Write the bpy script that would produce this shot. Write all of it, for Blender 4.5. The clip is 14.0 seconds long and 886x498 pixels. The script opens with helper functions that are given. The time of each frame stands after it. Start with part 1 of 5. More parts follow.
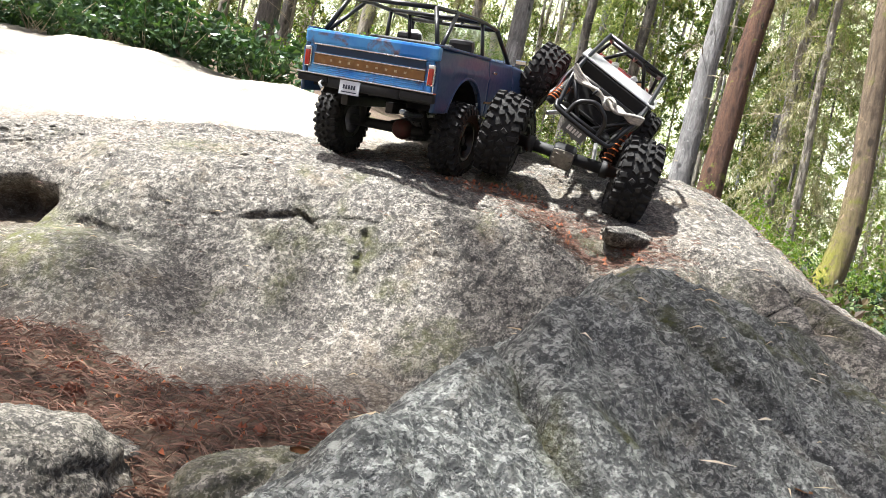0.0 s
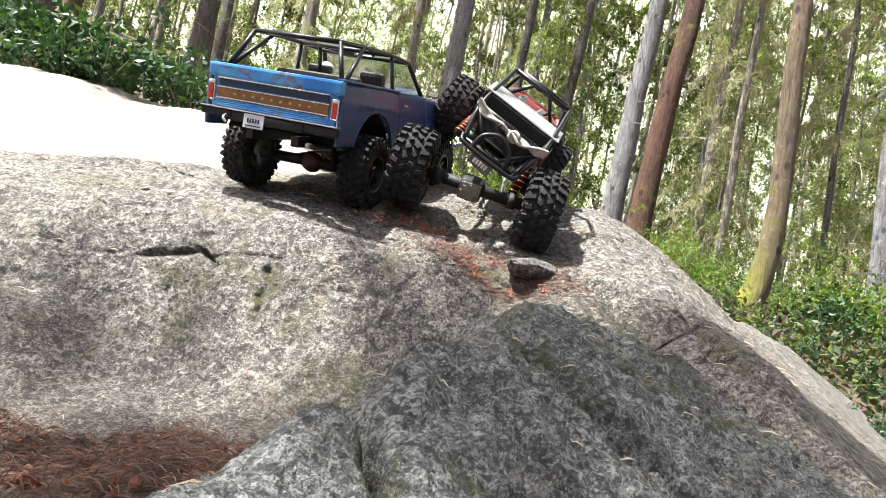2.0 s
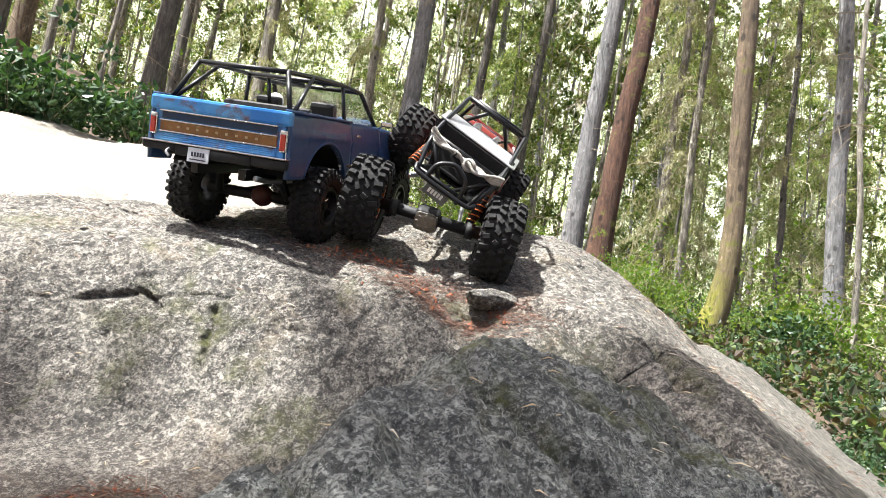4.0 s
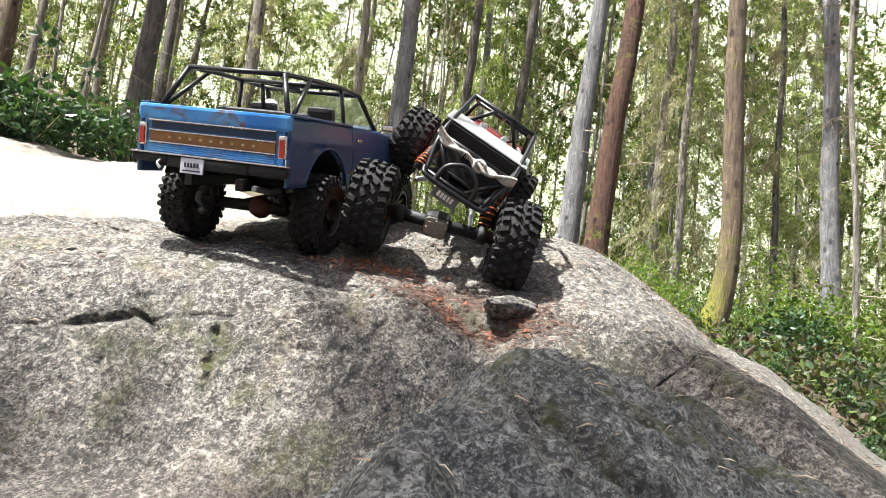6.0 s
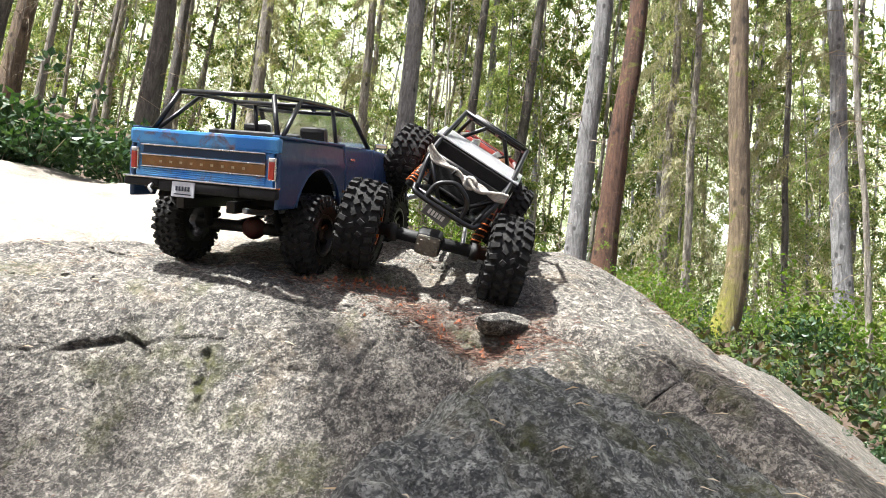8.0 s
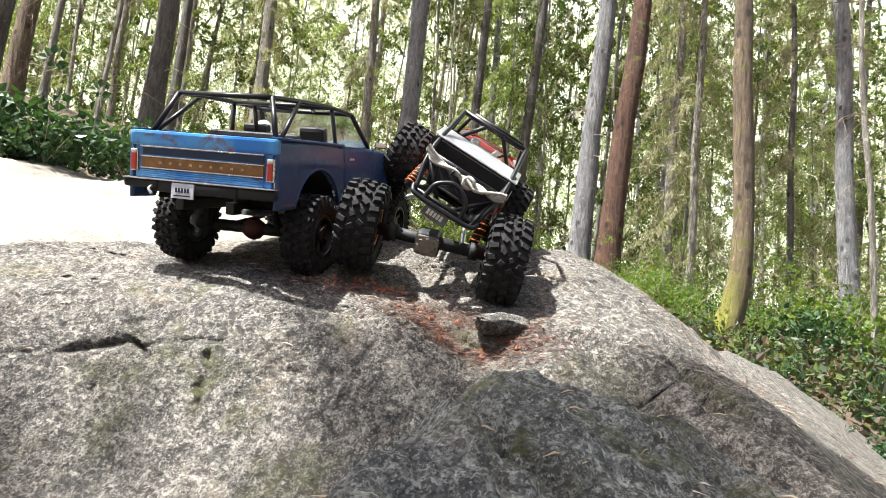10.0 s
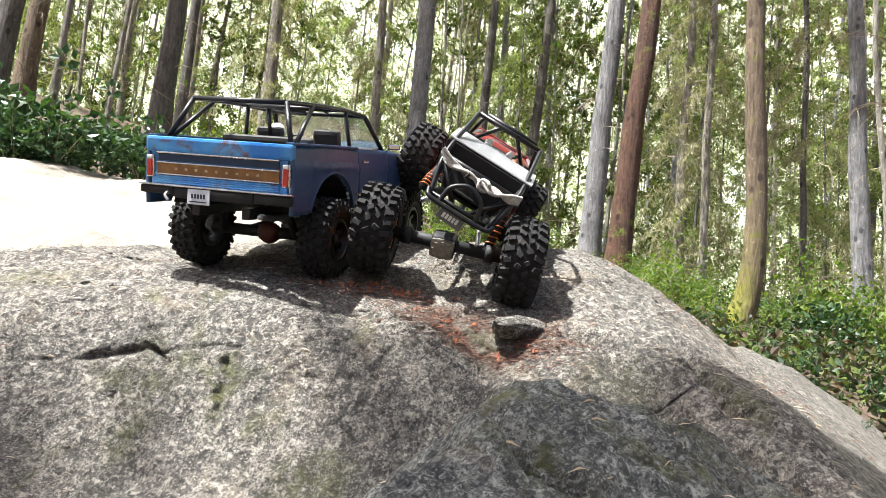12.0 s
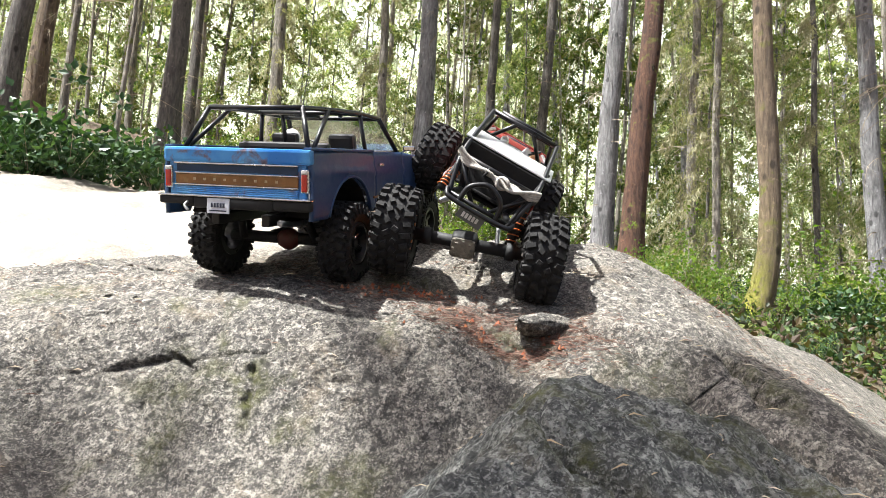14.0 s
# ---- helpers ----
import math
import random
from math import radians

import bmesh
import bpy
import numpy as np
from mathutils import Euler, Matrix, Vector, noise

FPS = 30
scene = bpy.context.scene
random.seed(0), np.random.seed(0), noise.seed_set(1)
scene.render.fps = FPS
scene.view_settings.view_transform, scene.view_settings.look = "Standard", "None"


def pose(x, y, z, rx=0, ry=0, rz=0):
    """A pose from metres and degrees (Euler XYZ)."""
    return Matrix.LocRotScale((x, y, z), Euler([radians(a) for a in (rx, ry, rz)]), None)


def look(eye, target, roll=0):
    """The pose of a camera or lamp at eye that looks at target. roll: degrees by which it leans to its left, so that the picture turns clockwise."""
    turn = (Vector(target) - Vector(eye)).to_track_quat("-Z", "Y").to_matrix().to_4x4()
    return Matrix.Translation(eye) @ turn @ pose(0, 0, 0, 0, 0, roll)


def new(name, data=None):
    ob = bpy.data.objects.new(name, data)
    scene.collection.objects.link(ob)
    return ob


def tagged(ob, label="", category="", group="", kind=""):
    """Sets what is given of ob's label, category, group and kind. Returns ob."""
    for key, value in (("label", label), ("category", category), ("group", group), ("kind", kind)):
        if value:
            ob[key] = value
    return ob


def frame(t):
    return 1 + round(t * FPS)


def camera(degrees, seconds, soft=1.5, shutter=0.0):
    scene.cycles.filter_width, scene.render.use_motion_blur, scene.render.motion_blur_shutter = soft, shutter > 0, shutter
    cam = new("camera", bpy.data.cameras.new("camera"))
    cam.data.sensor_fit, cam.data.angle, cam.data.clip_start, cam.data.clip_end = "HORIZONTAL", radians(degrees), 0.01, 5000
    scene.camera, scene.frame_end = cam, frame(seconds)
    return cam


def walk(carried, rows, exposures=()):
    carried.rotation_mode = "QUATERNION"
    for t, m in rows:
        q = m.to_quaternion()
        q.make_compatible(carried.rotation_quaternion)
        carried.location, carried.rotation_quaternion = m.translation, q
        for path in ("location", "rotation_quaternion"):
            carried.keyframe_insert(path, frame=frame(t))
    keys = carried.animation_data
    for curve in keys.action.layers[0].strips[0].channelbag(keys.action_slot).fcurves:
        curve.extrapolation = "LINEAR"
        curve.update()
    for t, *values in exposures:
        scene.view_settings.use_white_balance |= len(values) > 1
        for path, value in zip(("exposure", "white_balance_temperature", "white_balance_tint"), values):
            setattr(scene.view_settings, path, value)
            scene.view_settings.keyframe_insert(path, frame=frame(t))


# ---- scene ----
import functools

cam = camera(65.0, 14.0, soft=0.7)
# seconds, eye x y z in metres, pitch, roll and yaw in degrees
PATH = [
    (0, 0, 0, 0, 1.59, 12.07, 6.61),
    (0.5, 0.0165, -0.0013, 0.0051, 1.82, 12.12, 5.55),
    (1, 0.0337, -0.0018, 0.0118, 2.52, 11.97, 4.31),
    (1.5, 0.0437, -0.0004, 0.0241, 3.67, 11.8, 3.46),
    (2, 0.0506, 0.0056, 0.0264, 4.28, 10.93, 2.64),
    (2.5, 0.0508, 0.0179, 0.0319, 4.95, 10.24, 2.43),
    (3, 0.0542, 0.029, 0.0369, 5.67, 9.48, 1.58),
    (3.5, 0.0595, 0.0349, 0.0407, 6.41, 9.33, 0.3),
    (3.7, 0.0605, 0.0341, 0.0377, 6.76, 9.24, 0.19),
    (5.8, 0.0278, 0.0888, 0.0294, 8, 6.66, -0.36),
    (6, 0.0303, 0.093, 0.0346, 8.04, 6.67, -0.54),
    (6.5, 0.0336, 0.0958, 0.0398, 8.61, 6.26, -0.09),
    (7, 0.0397, 0.0955, 0.0386, 8.81, 6.15, 0),
    (7.5, 0.0454, 0.0928, 0.0328, 8.8, 5.85, 0.26),
    (8, 0.0548, 0.0934, 0.0444, 8.96, 5.64, 0.47),
    (8.2, 0.0566, 0.0884, 0.0484, 8.56, 5.23, 0.55),
    (10.5, 0.063, 0.0901, 0.0568, 8.31, 5.52, 0.89),
    (11, 0.0533, 0.0864, 0.0634, 8.08, 5.42, 0.86),
    (11.5, 0.0566, 0.0927, 0.061, 7.97, 5.2, 1.49),
    (12, 0.0529, 0.0888, 0.0678, 7.68, 5.09, 1.57),
    (12.5, 0.0485, 0.0878, 0.0699, 7.89, 4.47, 2.19),
    (13, 0.0491, 0.0913, 0.0631, 8.29, 4.37, 2.26),
    (13.5, 0.0459, 0.0926, 0.0652, 7.58, 3.96, 2.47),
    (14, 0.0384, 0.092, 0.0672, 7.62, 3.06, 2.41),
]
EXPOSURES = [(0, 1.60, 6150, 9), (3.5, 1.62, 6150, 9), (6, 1.52, 6150, 9), (14, 1.48, 6150, 9)]
walk(cam, [(t, pose(x, y, z, 90 + pitch, 0, yaw) @ pose(0, 0, 0, 0, 0, roll)) for t, x, y, z, pitch, roll, yaw in PATH], EXPOSURES)

# ---- light ----
SUN_FROM = Vector((-0.42, -0.20, 1.0)).normalized()
world = bpy.data.worlds.new("sky")
scene.world = world
world.use_nodes = True
wn = world.node_tree.nodes
sky = wn.new("ShaderNodeTexSky")
sky.sky_type = "NISHITA"
sky.sun_disc = False
sky.sun_elevation = math.asin(SUN_FROM.z)
sky.sun_rotation = math.atan2(SUN_FROM.x, SUN_FROM.y)
sky.air_density, sky.dust_density = 0.5, 6.0
sky.ozone_density = 0.3
wn["Background"].inputs["Strength"].default_value = 0.075
world.node_tree.links.new(sky.outputs[0], wn["Background"].inputs["Color"])
sun_data = bpy.data.lights.new("sun", "SUN")
sun_data.energy, sun_data.angle, sun_data.color = 5.6, radians(0.6), (1.0, 0.965, 0.90)
sun = new("sun", sun_data)
sun.matrix_world = look(SUN_FROM * 40, (0, 0, 0))

# ---- materials ----
def node_mat(name):
    m = bpy.data.materials.new(name)
    m.use_nodes = True
    nt = m.node_tree
    return m, nt, nt.nodes["Principled BSDF"]


def add(nt, kind, **values):
    n = nt.nodes.new(kind)
    for k, v in values.items():
        n.inputs[k].default_value = v
    return n


def ramp(nt, source, stops):
    r = nt.nodes.new("ShaderNodeValToRGB")
    els = r.color_ramp.elements
    while len(els) < len(stops):
        els.new(0.5)
    for e, (p, c) in zip(els, stops):
        e.position = p
        e.color = (c, c, c, 1) if isinstance(c, (int, float)) else (*c, 1)
    nt.links.new(source, r.inputs[0])
    return r.outputs[0]


def coords(nt, scale=(1, 1, 1)):
    tc = nt.nodes.new("ShaderNodeTexCoord")
    mp = nt.nodes.new("ShaderNodeMapping")
    mp.inputs["Scale"].default_value = scale
    nt.links.new(tc.outputs["Object"], mp.inputs["Vector"])
    return mp.outputs[0]


def fbm(nt, co, scale, detail=4, rough=0.55, distort=0.0):
    n = add(nt, "ShaderNodeTexNoise", Scale=scale, Detail=detail, Roughness=rough, Distortion=distort)
    nt.links.new(co, n.inputs["Vector"])
    return n.outputs["Fac"]


def blend(nt, fac, a, b, mode="MIX"):
    n = nt.nodes.new("ShaderNodeMix")
    n.data_type, n.blend_type = "RGBA", mode
    for sock, v in ((n.inputs["Factor"], fac), (n.inputs["A"], a), (n.inputs["B"], b)):
        if isinstance(v, (int, float)):
            sock.default_value = v
        elif isinstance(v, tuple):
            sock.default_value = (*v, 1)
        else:
            nt.links.new(v, sock)
    return n.outputs["Result"]


def maths(nt, op, a, b=0.0):
    n = nt.nodes.new("ShaderNodeMath")
    n.operation = op
    for sock, v in zip(n.inputs, (a, b)):
        if isinstance(v, (int, float)):
            sock.default_value = v
        else:
            nt.links.new(v, sock)
    return n.outputs[0]


def bump(nt, bsdf, height, strength, distance):
    n = add(nt, "ShaderNodeBump", Strength=strength, Distance=distance)
    nt.links.new(height, n.inputs["Height"])
    nt.links.new(n.outputs[0], bsdf.inputs["Normal"])


def simple(name, colour, rough=0.5, metal=0.0, vary=0.25, scale=40.0, relief=0.15, deep=0.001, dirt=None, dirt_amount=0.4, coat=0.0):
    """A painted, plastic, rubber or metal surface with grain, uneven gloss and, if given, dirt."""
    m, nt, b = node_mat(name)
    co = coords(nt)
    fine, coarse = fbm(nt, co, scale * 6, 3), fbm(nt, co, scale, 5, 0.6)
    dark = tuple(c * (1 - vary) for c in colour)
    light = tuple(min(1, c * (1 + vary * 0.6)) for c in colour)
    col = blend(nt, ramp(nt, coarse, [(0.3, 0), (0.7, 1)]), dark, light)
    if dirt:
        col = blend(nt, ramp(nt, fbm(nt, co, scale * 0.7, 7, 0.7), [(0.62 - 0.25 * dirt_amount, 0), (0.78 - 0.2 * dirt_amount, 0.9)]), col, dirt)
    nt.links.new(col, b.inputs["Base Color"])
    b.inputs["Metallic"].default_value = metal
    b.inputs["Coat Weight"].default_value = coat
    nt.links.new(ramp(nt, coarse, [(0.25, max(0.03, rough - 0.12)), (0.75, min(1, rough + 0.12))]), b.inputs["Roughness"])
    if relief:
        bump(nt, b, fine, relief, deep)
    return m


def granite(name="granite", tint=(1.0, 1.0, 1.0), relief=0.004):
    """Weathered granite: crystals, lichen blotches, dark runs, moss in the hollows named by the mesh's moss attribute."""
    m, nt, b = node_mat(name)
    co = coords(nt)
    speck = fbm(nt, co, 190, 4, 0.7)
    blot = fbm(nt, co, 26, 6, 0.68, 0.4)
    large = fbm(nt, co, 5, 5, 0.6, 0.3)

    def crystals(scale):
        v = add(nt, "ShaderNodeTexVoronoi", Scale=scale, Randomness=1.0)
        nt.links.new(blend(nt, 0.004, co, fbm(nt, co, scale * 0.8, 3), "ADD"), v.inputs["Vector"])
        sep = nt.nodes.new("ShaderNodeSeparateColor")
        nt.links.new(v.outputs["Color"], sep.inputs[0])
        return sep.outputs[0], v.outputs["Distance"]

    big, pit = crystals(290)
    small, grit = crystals(620)
    col = blend(nt, ramp(nt, large, [(0.35, 0), (0.65, 1)]), (0.165, 0.162, 0.152), (0.29, 0.277, 0.25))
    col = blend(nt, ramp(nt, blot, [(0.40, 0.85), (0.52, 0.0)]), col, (0.085, 0.082, 0.076))
    col = blend(nt, ramp(nt, blot, [(0.56, 0.0), (0.68, 0.5)]), col, (0.40, 0.385, 0.35))
    col = blend(nt, ramp(nt, big, [(0.26, 0.65), (0.30, 0), (0.74, 0), (0.78, 0.36)]), col, ramp(nt, big, [(0.49, (0.07, 0.07, 0.07)), (0.51, (0.47, 0.455, 0.42))]))
    col = blend(nt, ramp(nt, small, [(0.22, 0.7), (0.26, 0), (0.80, 0), (0.84, 0.38)]), col, ramp(nt, small, [(0.49, (0.06, 0.06, 0.06)), (0.51, (0.50, 0.49, 0.46))]))
    col = blend(nt, ramp(nt, speck, [(0.38, 0.7), (0.46, 0)]), col, (0.075, 0.075, 0.072))
    col = blend(nt, ramp(nt, fbm(nt, co, 11, 7, 0.7, 0.6), [(0.54, 0), (0.70, 0.55)]), col, (0.25, 0.205, 0.145))
    # black crusts and pale lichen, a finger's width across
    crust = fbm(nt, co, 98, 6, 0.72, 0.3)
    col = blend(nt, ramp(nt, crust, [(0.40, 0.9), (0.455, 0.0)]), col, (0.055, 0.054, 0.052))
    col = blend(nt, ramp(nt, crust, [(0.565, 0.0), (0.62, 0.75)]), col, (0.50, 0.485, 0.44))
    # the slab's pale bare rock, with its strong sunlight put into the colour
    pale = nt.nodes.new("ShaderNodeAttribute")
    pale.attribute_name = "bare"
    col = blend(nt, maths(nt, "MULTIPLY", pale.outputs["Fac"], ramp(nt, fbm(nt, co, 8, 6, 0.7), [(0.25, 0.75), (0.5, 1)])), col, (0.45, 0.415, 0.365))
    col = blend(nt, 1.0, col, tint, "MULTIPLY")
    at = nt.nodes.new("ShaderNodeAttribute")
    at.attribute_name = "moss"
    mossy = maths(nt, "MULTIPLY", at.outputs["Fac"], ramp(nt, fbm(nt, co, 70, 6, 0.7), [(0.36, 0), (0.56, 1)]))
    mosscol = blend(nt, ramp(nt, fbm(nt, co, 35, 4), [(0.35, 0), (0.65, 1)]), (0.04, 0.042, 0.018), (0.12, 0.125, 0.04))
    col = blend(nt, mossy, col, mosscol)
    dirt = nt.nodes.new("ShaderNodeAttribute")
    dirt.attribute_name = "soil"
    col = blend(nt, maths(nt, "MULTIPLY", dirt.outputs["Fac"], ramp(nt, fbm(nt, co, 90, 6, 0.7), [(0.3, 0), (0.5, 1)])), col, (0.075, 0.047, 0.03))
    nt.links.new(col, b.inputs["Base Color"])
    b.inputs["Roughness"].default_value = 0.85
    b.inputs["Specular IOR Level"].default_value = 0.3
    h = maths(nt, "ADD", maths(nt, "MULTIPLY", speck, 0.7), maths(nt, "ADD", maths(nt, "MULTIPLY", big, 0.25), maths(nt, "MULTIPLY", blot, 1.2)))
    bump(nt, b, h, 1.0, relief)
    return m


def litter_soil():
    m, nt, b = node_mat("litter_soil")
    co = coords(nt)
    a, c = fbm(nt, co, 3, 6, 0.65), fbm(nt, co, 60, 5, 0.7)
    col = blend(nt, ramp(nt, c, [(0.35, 0), (0.65, 1)]), (0.04, 0.028, 0.02), (0.15, 0.10, 0.068))
    col = blend(nt, ramp(nt, a, [(0.52, 0), (0.66, 0.8)]), col, (0.07, 0.09, 0.025))
    nt.links.new(col, b.inputs["Base Color"])
    b.inputs["Roughness"].default_value = 0.95
    bump(nt, b, c, 0.8, 0.01)
    return m


def per_island(name, colours, rough=0.7, through_light=0.0):
    """Leaves, needles and twigs: each island of the mesh has its own shade."""
    m, nt, b = node_mat(name)
    g = nt.nodes.new("ShaderNodeNewGeometry")
    n = len(colours)
    col = ramp(nt, g.outputs["Random Per Island"], [((i + 0.5) / n, c) for i, c in enumerate(colours)])
    nt.links.new(col, b.inputs["Base Color"])
    b.inputs["Roughness"].default_value = rough
    b.inputs["Specular IOR Level"].default_value = 0.3
    if through_light:
        tr = nt.nodes.new("ShaderNodeBsdfTranslucent")
        nt.links.new(blend(nt, 1.0, col, (1.5, 1.7, 0.6), "MULTIPLY"), tr.inputs["Color"])
        mx = nt.nodes.new("ShaderNodeMixShader")
        mx.inputs[0].default_value = through_light
        nt.links.new(b.outputs[0], mx.inputs[1])
        nt.links.new(tr.outputs[0], mx.inputs[2])
        nt.links.new(mx.outputs[0], nt.nodes["Material Output"].inputs["Surface"])
    return m


def bark(name, dark, light, moss=0.0):
    m, nt, b = node_mat(name)
    co = coords(nt, (1, 1, 0.16))
    a, c = fbm(nt, co, 55, 6, 0.7, 0.5), fbm(nt, coords(nt), 4, 5, 0.6)
    col = blend(nt, ramp(nt, a, [(0.35, 0), (0.62, 1)]), dark, light)
    col = blend(nt, ramp(nt, c, [(0.45, 0), (0.65, 0.5)]), col, tuple(x * 0.6 for x in dark))
    col = blend(nt, ramp(nt, fbm(nt, coords(nt), 22, 5, 0.7), [(0.60, 0), (0.68, 0.7)]), col, tuple(min(1, x * 1.5) for x in light))
    # branch knots and dark runs
    kn = add(nt, "ShaderNodeTexVoronoi", Scale=9.0, Randomness=1.0)
    nt.links.new(coords(nt, (1, 1, 0.6)), kn.inputs["Vector"])
    col = blend(nt, ramp(nt, kn.outputs["Distance"], [(0.10, 0.85), (0.17, 0)]), col, tuple(x * 0.3 for x in dark))
    col = blend(nt, ramp(nt, fbm(nt, coords(nt, (1, 1, 0.3)), 14, 6, 0.7), [(0.36, 0.6), (0.46, 0)]), col, tuple(x * 0.5 for x in dark))
    if moss:
        col = blend(nt, ramp(nt, fbm(nt, coords(nt), 9, 6, 0.65), [(0.60 - 0.25 * moss, 0), (0.72 - 0.2 * moss, 1)]), col, (0.16, 0.17, 0.03))
    at = nt.nodes.new("ShaderNodeAttribute")
    at.attribute_name = "moss"
    col = blend(nt, maths(nt, "MULTIPLY", at.outputs["Fac"], ramp(nt, fbm(nt, coords(nt), 30, 6, 0.7), [(0.34, 0), (0.5, 1)])), col, (0.24, 0.24, 0.025))
    nt.links.new(col, b.inputs["Base Color"])
    b.inputs["Roughness"].default_value = 0.92
    bump(nt, b, a, 1.0, 0.03)
    return m


GRANITE = granite("granite", (0.93, 0.885, 0.83), 0.008)
# Cooler, darker granite: the boulder's bluish shade is put into the tint.
GRANITE_SHADED = granite("granite_shaded", (0.80, 0.845, 0.86), 0.010)
SOIL = litter_soil()
NEEDLES = per_island("dry_needles", [(0.13, 0.062, 0.040), (0.085, 0.040, 0.027), (0.25, 0.16, 0.11), (0.05, 0.027, 0.019), (0.17, 0.095, 0.068)], 0.6)
LICHEN = per_island("dry_lichen", [(0.30, 0.27, 0.19), (0.40, 0.37, 0.27), (0.24, 0.23, 0.15)], 0.9, 0.3)
STRAW = per_island("pale_straw", [(0.55, 0.45, 0.30), (0.42, 0.31, 0.18), (0.62, 0.55, 0.42)], 0.6)
LEAF = per_island("bush_leaf", [(0.025, 0.055, 0.024), (0.04, 0.08, 0.032), (0.06, 0.10, 0.035), (0.03, 0.065, 0.03)], 0.35, 0.2)
FRESH = per_island("fresh_leaf", [(0.09, 0.15, 0.025), (0.13, 0.19, 0.03), (0.06, 0.11, 0.025), (0.17, 0.20, 0.05)], 0.5, 0.45)
BOUGH = per_island("conifer_needles", [(0.05, 0.085, 0.03), (0.085, 0.12, 0.04), (0.13, 0.15, 0.05), (0.17, 0.165, 0.07)], 0.6, 0.45)
# Paler than the near needles: sunlight and haze are put into these colours.
FAR = per_island("far_foliage_lightened", [(0.12, 0.16, 0.07), (0.19, 0.22, 0.10), (0.25, 0.26, 0.14), (0.34, 0.32, 0.20), (0.14, 0.18, 0.09)], 0.7, 0.5)
TWIG = per_island("dead_twig", [(0.24, 0.19, 0.13), (0.34, 0.28, 0.20), (0.42, 0.36, 0.27)], 0.9)
BARK_GREY = bark("bark_grey", (0.14, 0.137, 0.138), (0.32, 0.315, 0.315))
BARK_RED = bark("bark_red", (0.06, 0.032, 0.022), (0.15, 0.075, 0.045), 0.1)
BARK_DARK = bark("bark_dark", (0.085, 0.077, 0.07), (0.21, 0.19, 0.165))
BARK_TAN = bark("bark_tan", (0.16, 0.145, 0.12), (0.42, 0.38, 0.32), 0.1)
BARK_MOSS = bark("bark_moss", (0.11, 0.08, 0.055), (0.25, 0.185, 0.12), 0.08)


def woodland_glow():
    """A glowing backdrop: the far forest's light, pale green and straw, painted between dim stems."""
    m, nt, b = node_mat("woodland_glow")
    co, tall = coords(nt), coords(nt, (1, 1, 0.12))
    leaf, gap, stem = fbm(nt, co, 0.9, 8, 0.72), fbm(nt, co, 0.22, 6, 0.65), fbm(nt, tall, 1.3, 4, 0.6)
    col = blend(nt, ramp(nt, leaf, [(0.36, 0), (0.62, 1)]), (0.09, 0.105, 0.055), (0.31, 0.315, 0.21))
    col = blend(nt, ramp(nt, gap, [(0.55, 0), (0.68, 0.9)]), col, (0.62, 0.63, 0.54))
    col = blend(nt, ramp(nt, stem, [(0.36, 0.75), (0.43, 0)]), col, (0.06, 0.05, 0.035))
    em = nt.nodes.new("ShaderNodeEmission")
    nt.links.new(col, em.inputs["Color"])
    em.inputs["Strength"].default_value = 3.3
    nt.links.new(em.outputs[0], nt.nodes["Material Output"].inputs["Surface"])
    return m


DISTANCE = woodland_glow()

# ---- shapes of the ground ----
def part(name, bm, material, parent=None, label="", smooth=True):
    """Links a bmesh as one mesh object, under a thing or a part if given."""
    me = bpy.data.meshes.new(name)
    bm.to_mesh(me)
    bm.free()
    me.materials.append(material)
    if smooth:
        me.shade_smooth()
    ob = new(name, me)
    if parent:
        ob.parent = parent
    if label:
        ob["label"] = label
    return ob


def sheet(name, verts, faces, material, smooth=True):
    me = bpy.data.meshes.new(name)
    me.from_pydata(verts, [], faces)
    me.materials.append(material)
    if smooth:
        me.shade_smooth()
    return new(name, me)


def hashed(i, j, seed):
    h = (i * 374761393 + j * 668265263 + seed * 974634777) & 0xFFFFFFFF
    h = ((h ^ (h >> 13)) * 1274126177) & 0xFFFFFFFF
    return ((h ^ (h >> 16)) & 0xFFFF) / 65535.0


def value_noise(x, y, seed=0):
    xi, yi = np.floor(x).astype(np.int64), np.floor(y).astype(np.int64)
    u, v = x - xi, y - yi
    u, v = u * u * u * (u * (6 * u - 15) + 10), v * v * v * (v * (6 * v - 15) + 10)
    a, b = hashed(xi, yi, seed), hashed(xi + 1, yi, seed)
    c, d = hashed(xi, yi + 1, seed), hashed(xi + 1, yi + 1, seed)
    return (a + (b - a) * u) * (1 - v) + (c + (d - c) * u) * v - 0.5


def layers(x, y, scale, octaves=5, gain=0.5, seed=0):
    total, amp = 0.0, 1.0
    for k in range(octaves):
        ca, sa = math.cos(0.7 * k), math.sin(0.7 * k)
        total = total + amp * value_noise((x * ca - y * sa) * scale, (x * sa + y * ca) * scale, seed + k)
        amp, scale = amp * gain, scale * 2.03
    return total


def smin(a, b, k):
    h = np.clip(0.5 + 0.5 * (b - a) / k, 0, 1)
    return b + (a - b) * h - k * h * (1 - h)


def smax(a, b, k):
    return -smin(-a, -b, k)


def bell(x, y, cx, cy, rx, ry, turn=0.0):
    c, s = math.cos(turn), math.sin(turn)
    u, v = (x - cx) * c + (y - cy) * s, -(x - cx) * s + (y - cy) * c
    return np.exp(-(u / rx) ** 2 - (v / ry) ** 2)


